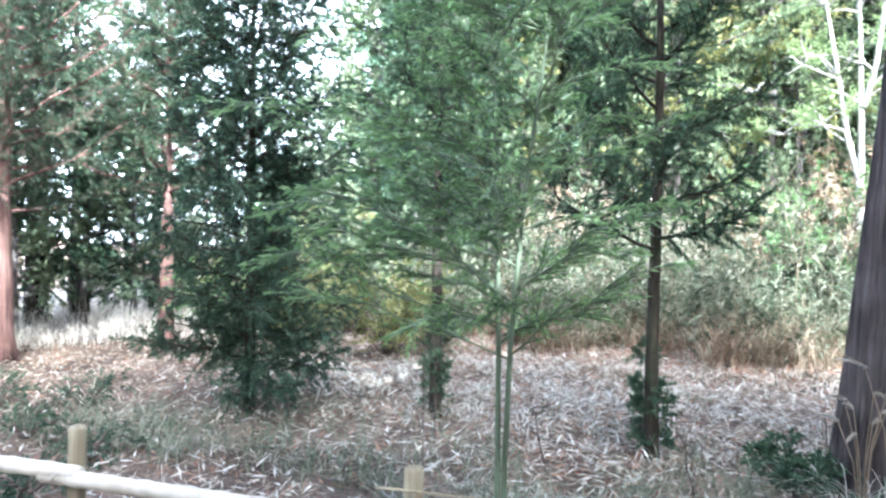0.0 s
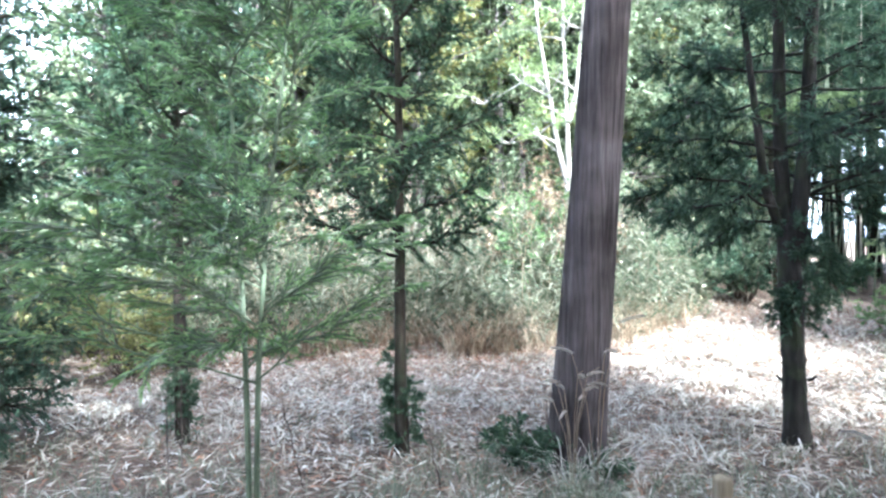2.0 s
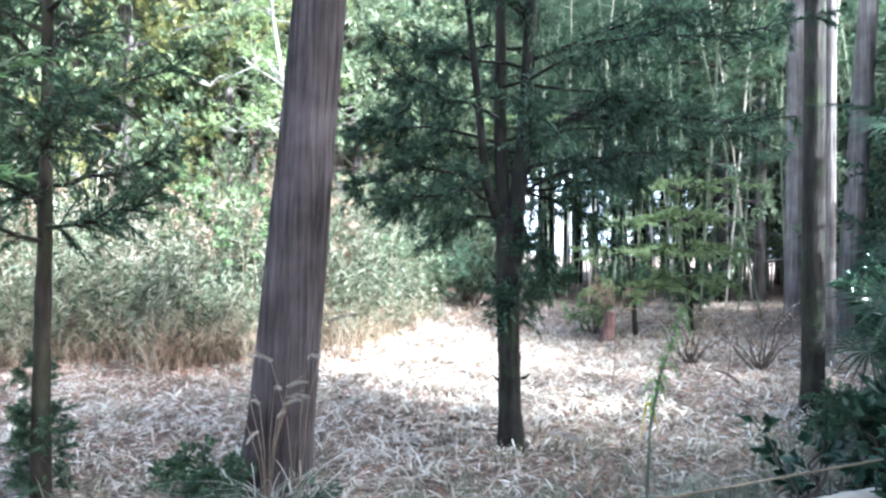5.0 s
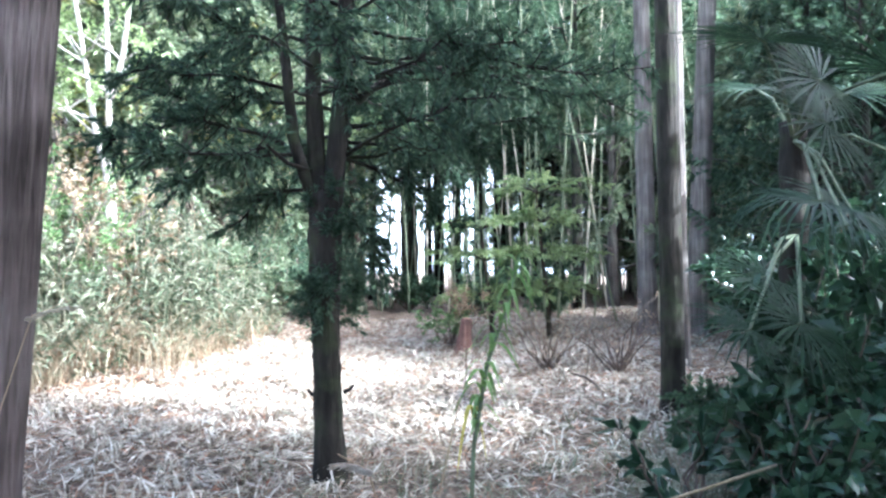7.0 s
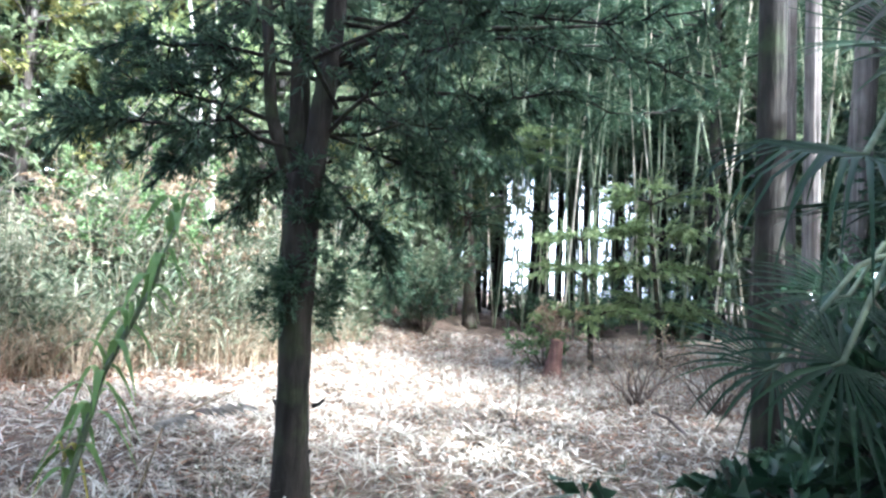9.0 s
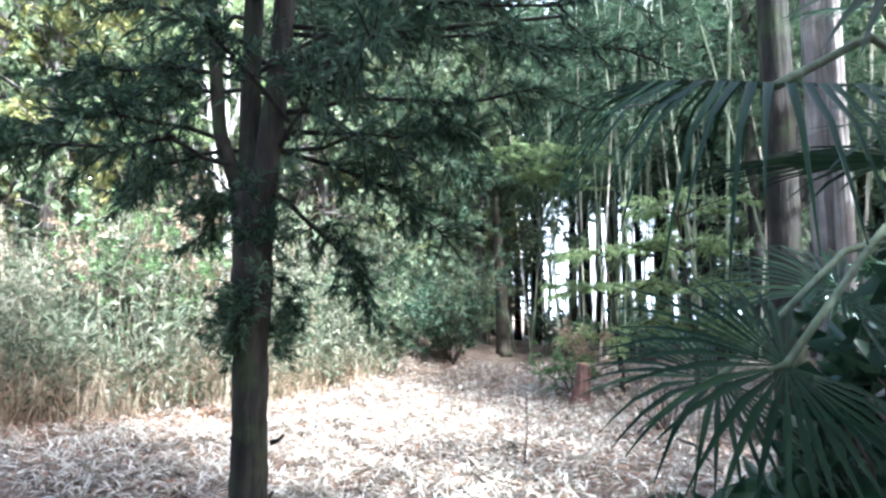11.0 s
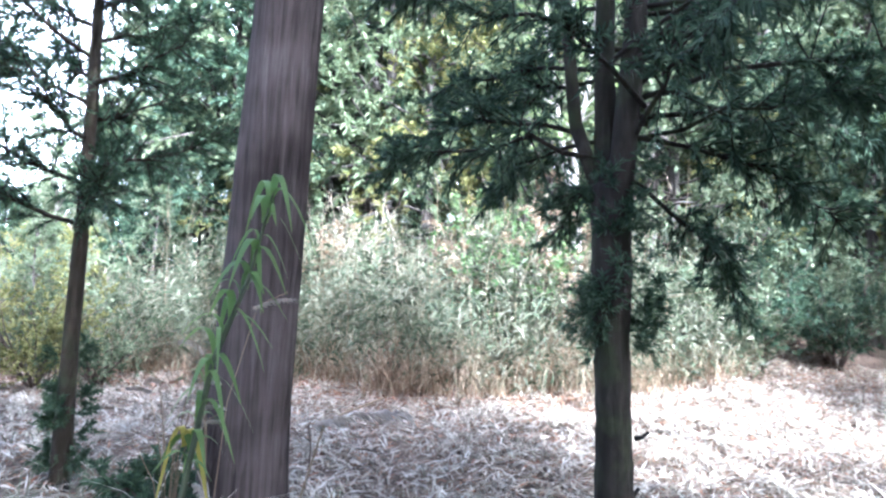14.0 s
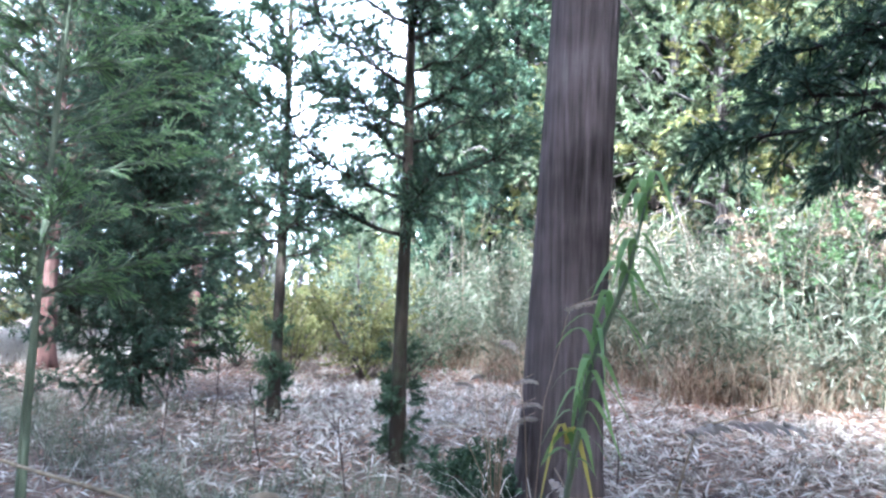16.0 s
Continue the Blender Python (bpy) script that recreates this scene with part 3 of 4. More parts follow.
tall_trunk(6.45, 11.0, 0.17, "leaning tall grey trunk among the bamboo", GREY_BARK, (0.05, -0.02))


def white_tree():
    x, y = -2.84, 11.58
    e = thing("white_barked_tree", on_ground(x, y), "bare white-barked tree forking into slender limbs", "tree")
    z0 = float(ground(x, y))
    f = 2.92 - z0
    stem_mesh(e, WHITE_BARK, [(0.05, 0, 0), (0.02, 0, f * 0.6), (0, 0, f)], [0.1, 0.09, 0.085], 14, 0.2)
    stems = [[(0, 0, f - 0.1), (-0.22, 0, f + 0.8), (-0.36, 0, f + 1.8), (-0.55, 0, f + 3.0), (-0.75, 0.1, f + 5)], [(0.0, 0, f - 0.1), (-0.02, 0, f + 1.3), (-0.06, 0, f + 2.8), (-0.1, 0.1, f + 5)],
             [(0.0, 0, f + 1.2), (0.16, 0.05, f + 1.8), (0.28, 0.1, f + 3), (0.4, 0.1, f + 5)], [(-0.3, 0, f + 1.7), (-0.9, 0, f + 2.1), (-1.7, 0, f + 1.75)], [(-0.15, 0, f + 0.6), (-0.6, 0, f + 1.0), (-1.2, 0, f + 0.9)]]
    limbs = []
    for st in stems:
        stem_mesh(e, WHITE_BARK, st, np.linspace(0.055, 0.016, len(st)) * (1.0 if len(st) > 3 else 0.4), 10, name="stem")
        limbs += [curve_pts(st[i], np.array(st[i]) + [rng.uniform(-1.4, 1.0), rng.uniform(-0.6, 0.6), rng.uniform(0.1, 0.7)], -0.05, 0.05) for i in range(1, len(st)) for _ in range(3)]
    for l in limbs:
        add_limb(e, WHITE_BARK, l, 0.022, 0.004, 5)
    crown_mesh(e, LIME_LEAF, twigs_on(limbs, 12, 0.5), 10, 0.1, 0.035, 0.8, 0.1)


white_tree()


def stump():
    x, y = 2.55, 11.19
    e = thing("tree_stump", on_ground(x, y), "short reddish cut tree stump in the clearing", "stump")
    stem_mesh(e, RED_BARK, [(0, 0, 0), (0.03, 0, 0.25), (0.07, 0, 0.55)], [0.13, 0.1, 0.085], 18, 0.2, name="bark", lump=0.05)
    s = Soup()
    s.tube([(0.07, 0, 0.552), (0.072, 0, 0.562)], [0.078, 0.07], 18)
    s.done("cut_face", CUT_WOOD, e, "pale cut face")
    limbs = [curve_pts((0.06, 0, 0.5), (rng.uniform(-0.3, 0.4), rng.uniform(-0.3, 0.3), rng.uniform(0.8, 1.1)), 0, 0.04) for _ in range(5)]
    ob = crown_mesh(e, DRY_GRASS, twigs_on(limbs, 6, 0.25), 10, 0.12, 0.02)
    ob.name = "dry_foliage"


stump()


def layered_tree(x, y, height, tiers, reach, trunk_r, label, leaf, toward=0.0, leaf_size=0.075):
    """A small tree with flat tiers of light foliage."""
    e = thing("layered_tree", on_ground(x, y), label, "tree")
    stem_mesh(e, POLE_BARK, [(0, 0, 0), (-0.04, 0, height * 0.3), (-0.16, 0, height * 0.7), (-0.22, 0, height)], [trunk_r * 1.15, trunk_r, trunk_r * 0.7, 0.01], 14, 0.2)
    limbs = []
    for h in tiers:
        for k in range(7):
            az = k * 0.9 + rng.uniform(0, 0.6)
            l = reach * rng.uniform(0.55, 1.1)
            c = np.array([-0.2 * h / height, 0, h])
            limbs.append(curve_pts(c, c + [l * math.cos(az) + toward, l * math.sin(az), 0.12 * l + rng.normal() * 0.05], -0.12 * l, 0.03))
    for l in limbs:
        add_limb(e, POLE_BARK, l, 0.012, 0.003, 4)
    crown_mesh(e, leaf, twigs_on(limbs, 26, 0.34, 0.9, 0.25, 0.0, 0.2), 22, leaf_size, leaf_size * 0.26, 0.6, 0.15, stem=POLE_BARK)
    return e


layered_tree(1.15, 18.0, 4.9, (4.1, 4.35, 4.6), 1.9, 0.15, "small tree with a flat bright green sunlit canopy", LIME_LEAF, 1.1, 0.12)
layered_tree(3.2, 11.8, 2.3, (0.8, 1.45, 2.0), 1.0, 0.04, "light green tiered sapling before the bamboo", LIME_LEAF)
layered_tree(4.3, 12.1, 2.8, (0.9, 1.5, 2.1, 2.65), 1.1, 0.04, "light green tiered sapling before the bamboo", LIME_LEAF)


# ---- bamboo grove ----
def bamboo(height, r, mat, leaf=True):
    e = thing("bamboo", (0, 0, 0), "slender green bamboo stem in a dense grove", "bamboo", "bamboo grove")
    s = Soup()
    n = int(height / 0.32)
    hs, rs = [0], [r]
    for k in range(1, n + 1):
        h = k * height / n
        f = 1 - 0.75 * (h / height) ** 2
        hs += [h - 0.02, h, h + 0.02]
        rs += [r * f, r * f * 1.18, r * f]
    hs = np.array(hs)
    bend = 0.5 * (hs / height) ** 3 * rng.uniform(0.3, 1.4)
    s.tube(np.stack([bend, 0 * hs, hs], -1), rs, 7)
    s.done("culm", mat, e, smooth=True)
    if leaf:
        limbs = []
        for k in range(16):
            h = rng.uniform(0.42, 1.0) * height
            az = rng.uniform(0, 6.28)
            p = np.array([0.5 * (h / height) ** 3, 0, h])
            limbs.append(curve_pts(p, p + rng.uniform(0.5, 1.1) * np.array([math.cos(az), math.sin(az), 0.35]), -0.1, 0.03, 5))
        b = Soup()
        for l in limbs:
            b.tube(l, np.linspace(0.006, 0.002, len(l)), 3, cap=False)
        tagged(b.done("branchwork", mat, e), kind="stuff")
        crown_mesh(e, NEEDLE, twigs_on(limbs, 9, 0.35, 0.8, 0.3), 11, 0.14, 0.022, 0.6, 0.25)
    return e


kinds = [bamboo(9.5, 0.024, CULM), bamboo(11.0, 0.03, CULM), bamboo(10.2, 0.026, DRY_CULM), bamboo(8.0, 0.02, CULM)]
spots = []
for k in range(260):
    x, y = rng.uniform(-0.5, 13), rng.uniform(12.5, 25)
    edge = 18.2 if x < 3.2 else 15.5 if x < 4.5 else 13.2 if x < 7 else 11.0
    across = (x - 0.5) * math.cos(SUN_AZ) - (y - 8.8) * math.sin(SUN_AZ)
    if y > edge and not (x > 3.8 and -9.7 < across < -8.3) and all((x - a) ** 2 + (y - b) ** 2 > 0.1 for a, b in spots):
        spots.append((x, y))
for k, (x, y) in enumerate(spots[:170]):
    lean = rng.normal(size=2) * 4.5
    m = pose(*on_ground(x, y), lean[0], lean[1], rng.uniform(0, 360))
    if k < 4:
        kinds[k].matrix_basis = m
    else:
        copy_thing(kinds[(0, 1, 3, 0, 1, 3, 2)[k % 7]], m)


# ---- woods on the bank and all round ----
def woods_tree(height, reach, first, leaf, bark, label, clumps, per, size):
    e = thing("woodland_tree", (0, 0, 0), label, "tree", "woods round the clearing")
    stem_mesh(e, bark, [(0, 0, 0), (0.05, 0, height * 0.4), (0, 0.08, height * 0.95)], [0.14, 0.1, 0.02], 9, 0.2)
    limbs = whorl(first, height * 0.95, clumps, reach, reach * 0.5, 5, 55, wob=0.05)
    s = Soup()
    for l in limbs:
        s.tube(l, np.linspace(0.035, 0.005, len(l)), 4, cap=False)
    tagged(s.done("branchwork", bark, e), kind="stuff")
    crown_mesh(e, leaf, twigs_on(limbs, 12, reach * 0.35, 0.9, 0.25), per, size, size * 0.4, 0.9, 0.15)
    return e


WOODS = [
    woods_tree(7, 2.2, 0.8, HILL_LEAF, GREY_BARK, "sunlit green woodland tree on the bank", 30, 22, 0.15),
    woods_tree(9, 2.6, 1.5, BANK_LEAF, GREY_BARK, "light green woodland tree on the bank", 32, 22, 0.16),
    woods_tree(8, 2.4, 1.0, DARK_LEAF, DARK_BARK, "dark evergreen woodland tree, some copies added to cast shade", 34, 24, 0.15),
    woods_tree(6, 2.0, 0.6, YELLOW_LEAF, GREY_BARK, "yellowing woodland tree on the bank", 24, 20, 0.14),
    woods_tree(12, 2.8, 5.2, DARK_LEAF, DARK_BARK, "tall dark tree behind the bamboo, with copies added to cast shade", 30, 22, 0.16),
]
placed = 0


def plant_wood(x, y, kind, scale):
    global placed
    m = pose(*on_ground(x, y), 0, 0, rng.uniform(0, 360)) @ Matrix.Scale(scale, 4)
    if placed < 5:
        WOODS[placed].matrix_basis = m
    else:
        copy_thing(WOODS[kind], m).matrix_basis = m
    placed += 1


def in_sun_lane(x, y):
    """The open lane through which the sun reaches the clearing."""
    dx, dy = x - 0.5, y - 8.8
    across = dx * math.cos(SUN_AZ) - dy * math.sin(SUN_AZ)
    return (-2.6 < across < 3.1 or -9.8 < across < -8.0) and dx * math.sin(SUN_AZ) + dy * math.cos(SUN_AZ) > 0


def over_sapling(x, y):
    """The gap in the trees that lets sun down on the sapling."""
    across = (x - 0.5) * math.cos(SUN_AZ) - (y - 8.8) * math.sin(SUN_AZ)
    return 6.6 < across < 8.3 and y < 1.0


for k in range(95):
    x = rng.uniform(-16, 1.0)
    y = float(np.interp(x, [-16, -8, -5, -3, -1, 1], [8.5, 11.0, 12.2, 13.6, 16.0, 20.0])) + rng.uniform(0, 9) ** 1.0
    low = 62 < math.degrees(math.atan2(2.0 - x, y - 1.8)) < 80
    plant_wood(x, y, rng.choice([0, 0, 0, 1, 1, 1, 2, 3]), rng.uniform(0.35, 0.5) if low else rng.uniform(0.6, 1.25))
for x, y, s in ((-16.6, 10.4, 0.85), (-15.4, 10.9, 0.8), (-17.6, 9.2, 0.8), (-14.6, 1.4, 1.0), (-15.6, 2.6, 0.95)):
    plant_wood(x, y, 0 if y > 5 else 2, s)
for k in range(26):
    x, y = rng.uniform(-17, -11), rng.uniform(-3, 8)
    low = 62 < math.degrees(math.atan2(2.0 - x, y - 1.8)) < 80
    plant_wood(x, y, rng.choice([0, 1, 3]), rng.uniform(0.3, 0.45) if low else rng.uniform(0.5, 1.0))
for k in range(56):
    x, y = rng.uniform(-6, 18), rng.uniform(23, 36)
    plant_wood(x, y, 4 if 1 < x < 9 else rng.choice([0, 1, 2, 4]), rng.uniform(0.9, 1.3))
for k in range(46):
    x, y = rng.uniform(7.5, 20), rng.uniform(-4, 18)
    if not in_sun_lane(x, y) and not over_sapling(x, y):
        plant_wood(x, y, rng.choice([0, 2, 2]), rng.uniform(0.7, 1.2))
for k in range(26):
    x, y = rng.uniform(-16, 12), rng.uniform(-15, -5)
    if not in_sun_lane(x, y) and not over_sapling(x, y):
        plant_wood(x, y, rng.choice([0, 2]), rng.uniform(0.7, 1.2))

# tall trees close behind the path, unseen, added to shade the foreground
for k in range(26):
    x, y = 0.6 + 0.42 * k + rng.normal() * 0.4, (-4.4, -2.6, -6.2)[k % 3] + 0.12 * k + rng.normal() * 0.3
    if not in_sun_lane(x, y) and not over_sapling(x, y):
        plant_wood(x, y, 4, rng.uniform(0.85, 1.15))
# low trees added sunward of the tall trunks, to shade their lower parts
for x, y, s in ((6.6, 5.4, 0.6), (7.6, 6.5, 0.6), (8.6, 4.6, 0.62), (7.2, 8.2, 0.6), (9.5, 7.4, 0.65)):
    plant_wood(x, y, 2, s)
# high crowns added out of view to shade the palm
for x, y, s in ((5.9, 1.6, 0.9), (4.7, 1.0, 0.85), (5.3, 3.1, 0.8), (7.2, 1.2, 1.0)):
    plant_wood(x, y, 4, s)
# more added shade casters, for the palm fronds and the clearing's far end
for x, y, s in ((4.9, 2.2, 0.6), (5.6, 1.9, 0.8), (6.6, 2.0, 0.9), (7.5, 9.6, 0.7), (12.6, 5.0, 0.9), (9.6, 9.0, 0.75), (10.8, 12.4, 0.85), (13.4, 7.2, 0.85), (11.2, 10.4, 0.8)):
    plant_wood(x, y, 2, s)
for k in range(22):
    plant_wood(rng.uniform(6.5, 17), rng.uniform(16, 25), rng.choice([0, 2, 4]), rng.uniform(1.0, 1.4))


# ---- tall grass and litter ----
def edge_y(x):
    return np.interp(x, [-14, -8, -5.5, -4, -2.6, -1.7, -1.2, -0.6], [6.6, 7.4, 8.1, 8.5, 8.9, 9.9, 10.9, 13.0])


def thicket_points(n, depth, near=0.0):
    x = rng.uniform(-14, -0.6, n)
    y = edge_y(x) + near + rng.exponential(depth, n) + 0.35 * np.sin(x * 2.3) + 0.2 * np.sin(x * 5.7 + 1) + rng.normal(size=n) * 0.25
    return np.stack([x, y, ground(x, y)], -1)


def patchy(p, scale=0.9):
    """Uneven growth over the plan, about 0.5 to 1.3."""
    return 0.9 + 0.25 * np.sin(p[:, 0] * 2.1 * scale + 1.3 * np.sin(p[:, 1] * 1.7)) + 0.18 * np.sin(p[:, 1] * 3.3 * scale + p[:, 0] * 1.1)


def thicket():
    s = Soup()
    p = thicket_points(34000, 1.9)
    n = len(p)
    s.blades(p, rng.normal(size=(n, 3)) * 0.5, patchy(p) * rng.uniform(0.25, 1.15, n), rng.uniform(0.008, 0.02, n), rng.uniform(0.1, 0.75, n))
    tagged(s.done("dry_grass", DRY_GRASS), "tall dry tan grass along the foot of the bank", "grass", kind="stuff")
    s = Soup()
    p = thicket_points(3600, 2.0, 0.3)
    top = patchy(p, 1.3) * rng.uniform(0.45, 1.9, len(p))
    k = np.repeat(np.arange(len(p)), 24)
    n = len(k)
    f = rng.uniform(0.2, 1.0, n)
    base = p[k] + np.stack([rng.normal(size=n) * 0.16, rng.normal(size=n) * 0.16, f * top[k]], -1)
    way = ball(n) + [0, -0.2, 0.0]
    s.leaves(base, way, rng.uniform(0.09, 0.24, n), rng.uniform(0.014, 0.03, n), 0.4)
    for q, hh in zip(p, top):
        s.tube(np.array([q, q + [rng.normal() * 0.12, rng.normal() * 0.12, hh]]), [0.005, 0.003], 3, cap=False)
    tagged(s.done("dwarf_bamboo", SASA_LEAF), "pale green dwarf bamboo thicket on the bank", "bamboo grass", kind="stuff")
    # dead stalks and climbing stems standing out of the thicket
    s = Soup()
    p = thicket_points(190, 2.4, 0.4)
    for q in p:
        h = rng.uniform(1.2, 3.2)
        tip = q + [rng.normal() * 0.35, rng.normal() * 0.35, h]
        c = curve_pts(q, tip, rng.normal() * 0.1, 0.03, 6)
        s.tube(c, np.linspace(0.006, 0.002, 6), 4, cap=False)
        for m in range(3):
            t = rng.integers(2, 6)
            s.tube(np.array([c[t], c[t] + rng.normal(size=3) * 0.25 + [0, 0, 0.15]]), [0.004, 0.002], 3, cap=False)
    tagged(s.done("dead_stalk_mass", DRY_GRASS), "thin bleached dead stalks standing in the thicket", "dead stalks", kind="stuff")
    # pale grass of the open ground at the far left
    s = Soup()
    n = 14000
    x, y = rng.uniform(-20, -11.8, n), rng.uniform(-1, 8.5, n)
    p = np.stack([x, y, ground(x, y)], -1)
    s.blades(p, rng.normal(size=(n, 3)) * 0.5, patchy(p) * rng.uniform(0.25, 0.9, n) * np.clip((-x - 11) / 3, 0.3, 1), rng.uniform(0.01, 0.022, n), rng.uniform(0.1, 0.7, n))
    tagged(s.done("pale_grass", PLUME), "bleached pale grass on open sunny ground", "grass", kind="stuff")


thicket()


def off_path(x, y):
    """Litter lies thick beyond the fence and thin on the trodden path."""
    d = y - (2.42 + 0.42 * x) + 0.3 * np.sin(x * 2.7) + 0.15 * np.sin(x * 7.1)
    # thinner litter at the far left: dark soil showing stands in for shade
    far_left = 1 - 0.6 / (1 + np.exp(np.clip((x + 4.4) * 2.0 + (y - 2.6) * 1.5, -40, 40)))
    return rng.uniform(0, 1, len(x)) < np.clip(0.12 + (d + 0.7) * 0.9, 0.12, 1.0) * far_left


def litter(name, n, x0, x1, y0, y1, mat, label, size, lift, keep=None):
    s = Soup()
    x, y = rng.uniform(x0, x1, n), y0 + (y1 - y0) * rng.uniform(0, 1, n) ** 1.0
    if keep is not None:
        ok = keep(x, y)
        x, y = x[ok], y[ok]
    n = len(x)
    base = np.stack([x, y, ground(x, y) + rng.uniform(0.0, lift, n)], -1)
    a = rng.uniform(0, 6.28, n)
    way = np.stack([np.cos(a), np.sin(a), rng.normal(size=n) * 0.42 + 0.15], -1)
    side = np.stack([-np.sin(a), np.cos(a), rng.normal(size=n) * 0.5], -1)
    s.leaves(base, way, size * rng.uniform(0.5, 1.4, n), size * rng.uniform(0.08, 0.17, n), 0.12, 0.25, side)
    return tagged(s.done(name, mat), label, "leaf litter", kind="stuff")


litter("leaf_litter", 150000, -12, 8, -3.0, 16, LITTER, "pale dry bamboo leaves covering the ground", 0.14, 0.06, off_path)
litter("brown_litter", 60000, -12, 8, -4.0, 16, RED_LITTER, "reddish-brown fallen leaves over the ground", 0.1, 0.05, off_path)


litter("thicket_litter", 9000, -9, -0.8, 6.0, 12.5, RED_LITTER, "red-brown leaves at the foot of the thicket", 0.13, 0.1, lambda x, y: np.abs(y - edge_y(x) + 0.35) < 0.75)


# ---- fence ----
def fence():
    ends = [(-6.1, -0.95), (-3.97, 0.22), (-2.23, 1.16), (-0.01, 2.49), (2.81, 3.71), (5.4, 4.9)]
    e = thing("fence", on_ground(-0.06, 2.39), "low fence of wooden posts and dry bamboo rails", "fence")
    o = np.array(e.location)
    for x, y in ends:
        g = float(ground(x, y))
        s = Soup()
        p = np.array([(x, y, g - 0.1), (x, y, g + 0.2), (x + 0.005, y, 0.69), (x + 0.005, y, 0.705)]) - o
        s.tube(p, np.array([0.052, 0.051, 0.05, 0.04]) * (1.5 if x > 2 else 0.95), 14, lump=0.015)
        s.done("post", POST_WOOD, e, smooth=True)
    for h, thick in ((0.44, 1.4), (0.61, 0.22)):
        for (xa, ya), (xb, yb) in zip(ends[:-1], ends[1:]):
            if thick < 1 and not -3 < xa < 0:
                continue
            s = Soup()
            a, b = np.array([xa, ya - 0.075, h + rng.normal() * 0.012]) - o, np.array([xb, yb - 0.075, h + rng.normal() * 0.012]) - o
            d = unit(b - a)
            a, b = a - d * 0.12, b + d * 0.12
            t = np.linspace(0, 1, 40)
            s.tube(a + (b - a) * t[:, None], np.where(np.arange(40) % 4 == 0, 0.034, 0.03) * thick, 10)
            s.done("rail" if thick > 1 else "cord", DRY_CULM if thick > 1 else POST_WOOD, e, smooth=True)
    for x, y in ends[1:-1]:
        s = Soup()
        a = np.linspace(0, 2 * np.pi, 13)
        c = np.array([x, y - 0.035, 0.44]) - o
        s.tube(c + np.stack([0.02 * np.sin(a) + 0.01, 0.095 * np.cos(a), 0.05 * np.sin(a)], -1), np.full(13, 0.006), 5, cap=False)
        s.done("lashing", PLUME, e, "pale cord lashing", smooth=True)


fence()


# ---- palm ----
def fan(parent, hub, way, normal, reach, count, spread, droop, root):
    """A fan frond: folded ribs spread round the hub, their tips hanging; a stalk runs back to the root."""
    hub, way, normal = np.array(hub, float), unit(way), np.array(normal, float)
    normal = unit(normal - way * (normal @ way))
    side = np.cross(way, normal)
    s = Soup()
    for a in np.linspace(-spread, spread, count) + rng.normal(size=count) * 0.02:
        d = way * math.cos(a) + side * math.sin(a)
        l = reach * (0.8 + 0.2 * math.cos(a * 0.6)) * rng.uniform(0.9, 1.08)
        across = -way * math.sin(a) + side * math.cos(a)
        w = 2.2 * spread / count * reach * 0.22
        hang = droop * rng.uniform(0.6, 1.4)
        rows = []
        for t in (0.0, 0.2, 0.45, 0.7, 0.88, 1.0):
            c = hub + d * l * t
            c = c + np.array([0, 0, -1.0]) * hang * l * max(0, t - 0.45) ** 1.6 - d * l * 0.25 * hang * max(0, t - 0.6)
            ww = w * min(t / 0.45, 1.0) * (1.0 if t <= 0.45 else (1 - t) / 0.55) + 0.002
            rows += [c + across * ww * 0.5 + normal * ww * 0.22, c, c - across * ww * 0.5 + normal * ww * 0.22]
        f = []
        for i in range(5):
            q = i * 3
            f += [[q, q + 1, q + 4, q + 3], [q + 1, q + 2, q + 5, q + 4]]
        s.add(np.array(rows), np.array(f))
    o = np.array(parent.location)
    for n in range(len(s.v)):
        s.v[n] = s.v[n] - o
    ob = s.done("frond", PALM_LEAF, parent)
    st = Soup()
    root = np.array(root, float)
    mid = (root + hub) / 2 + [0, 0, 0.1]
    st.tube(np.array([root, mid, hub, hub + way * 0.05]) - o, [0.014, 0.011, 0.009, 0.004], 6)
    st.done("stalk", SAP_BARK, ob, smooth=True)


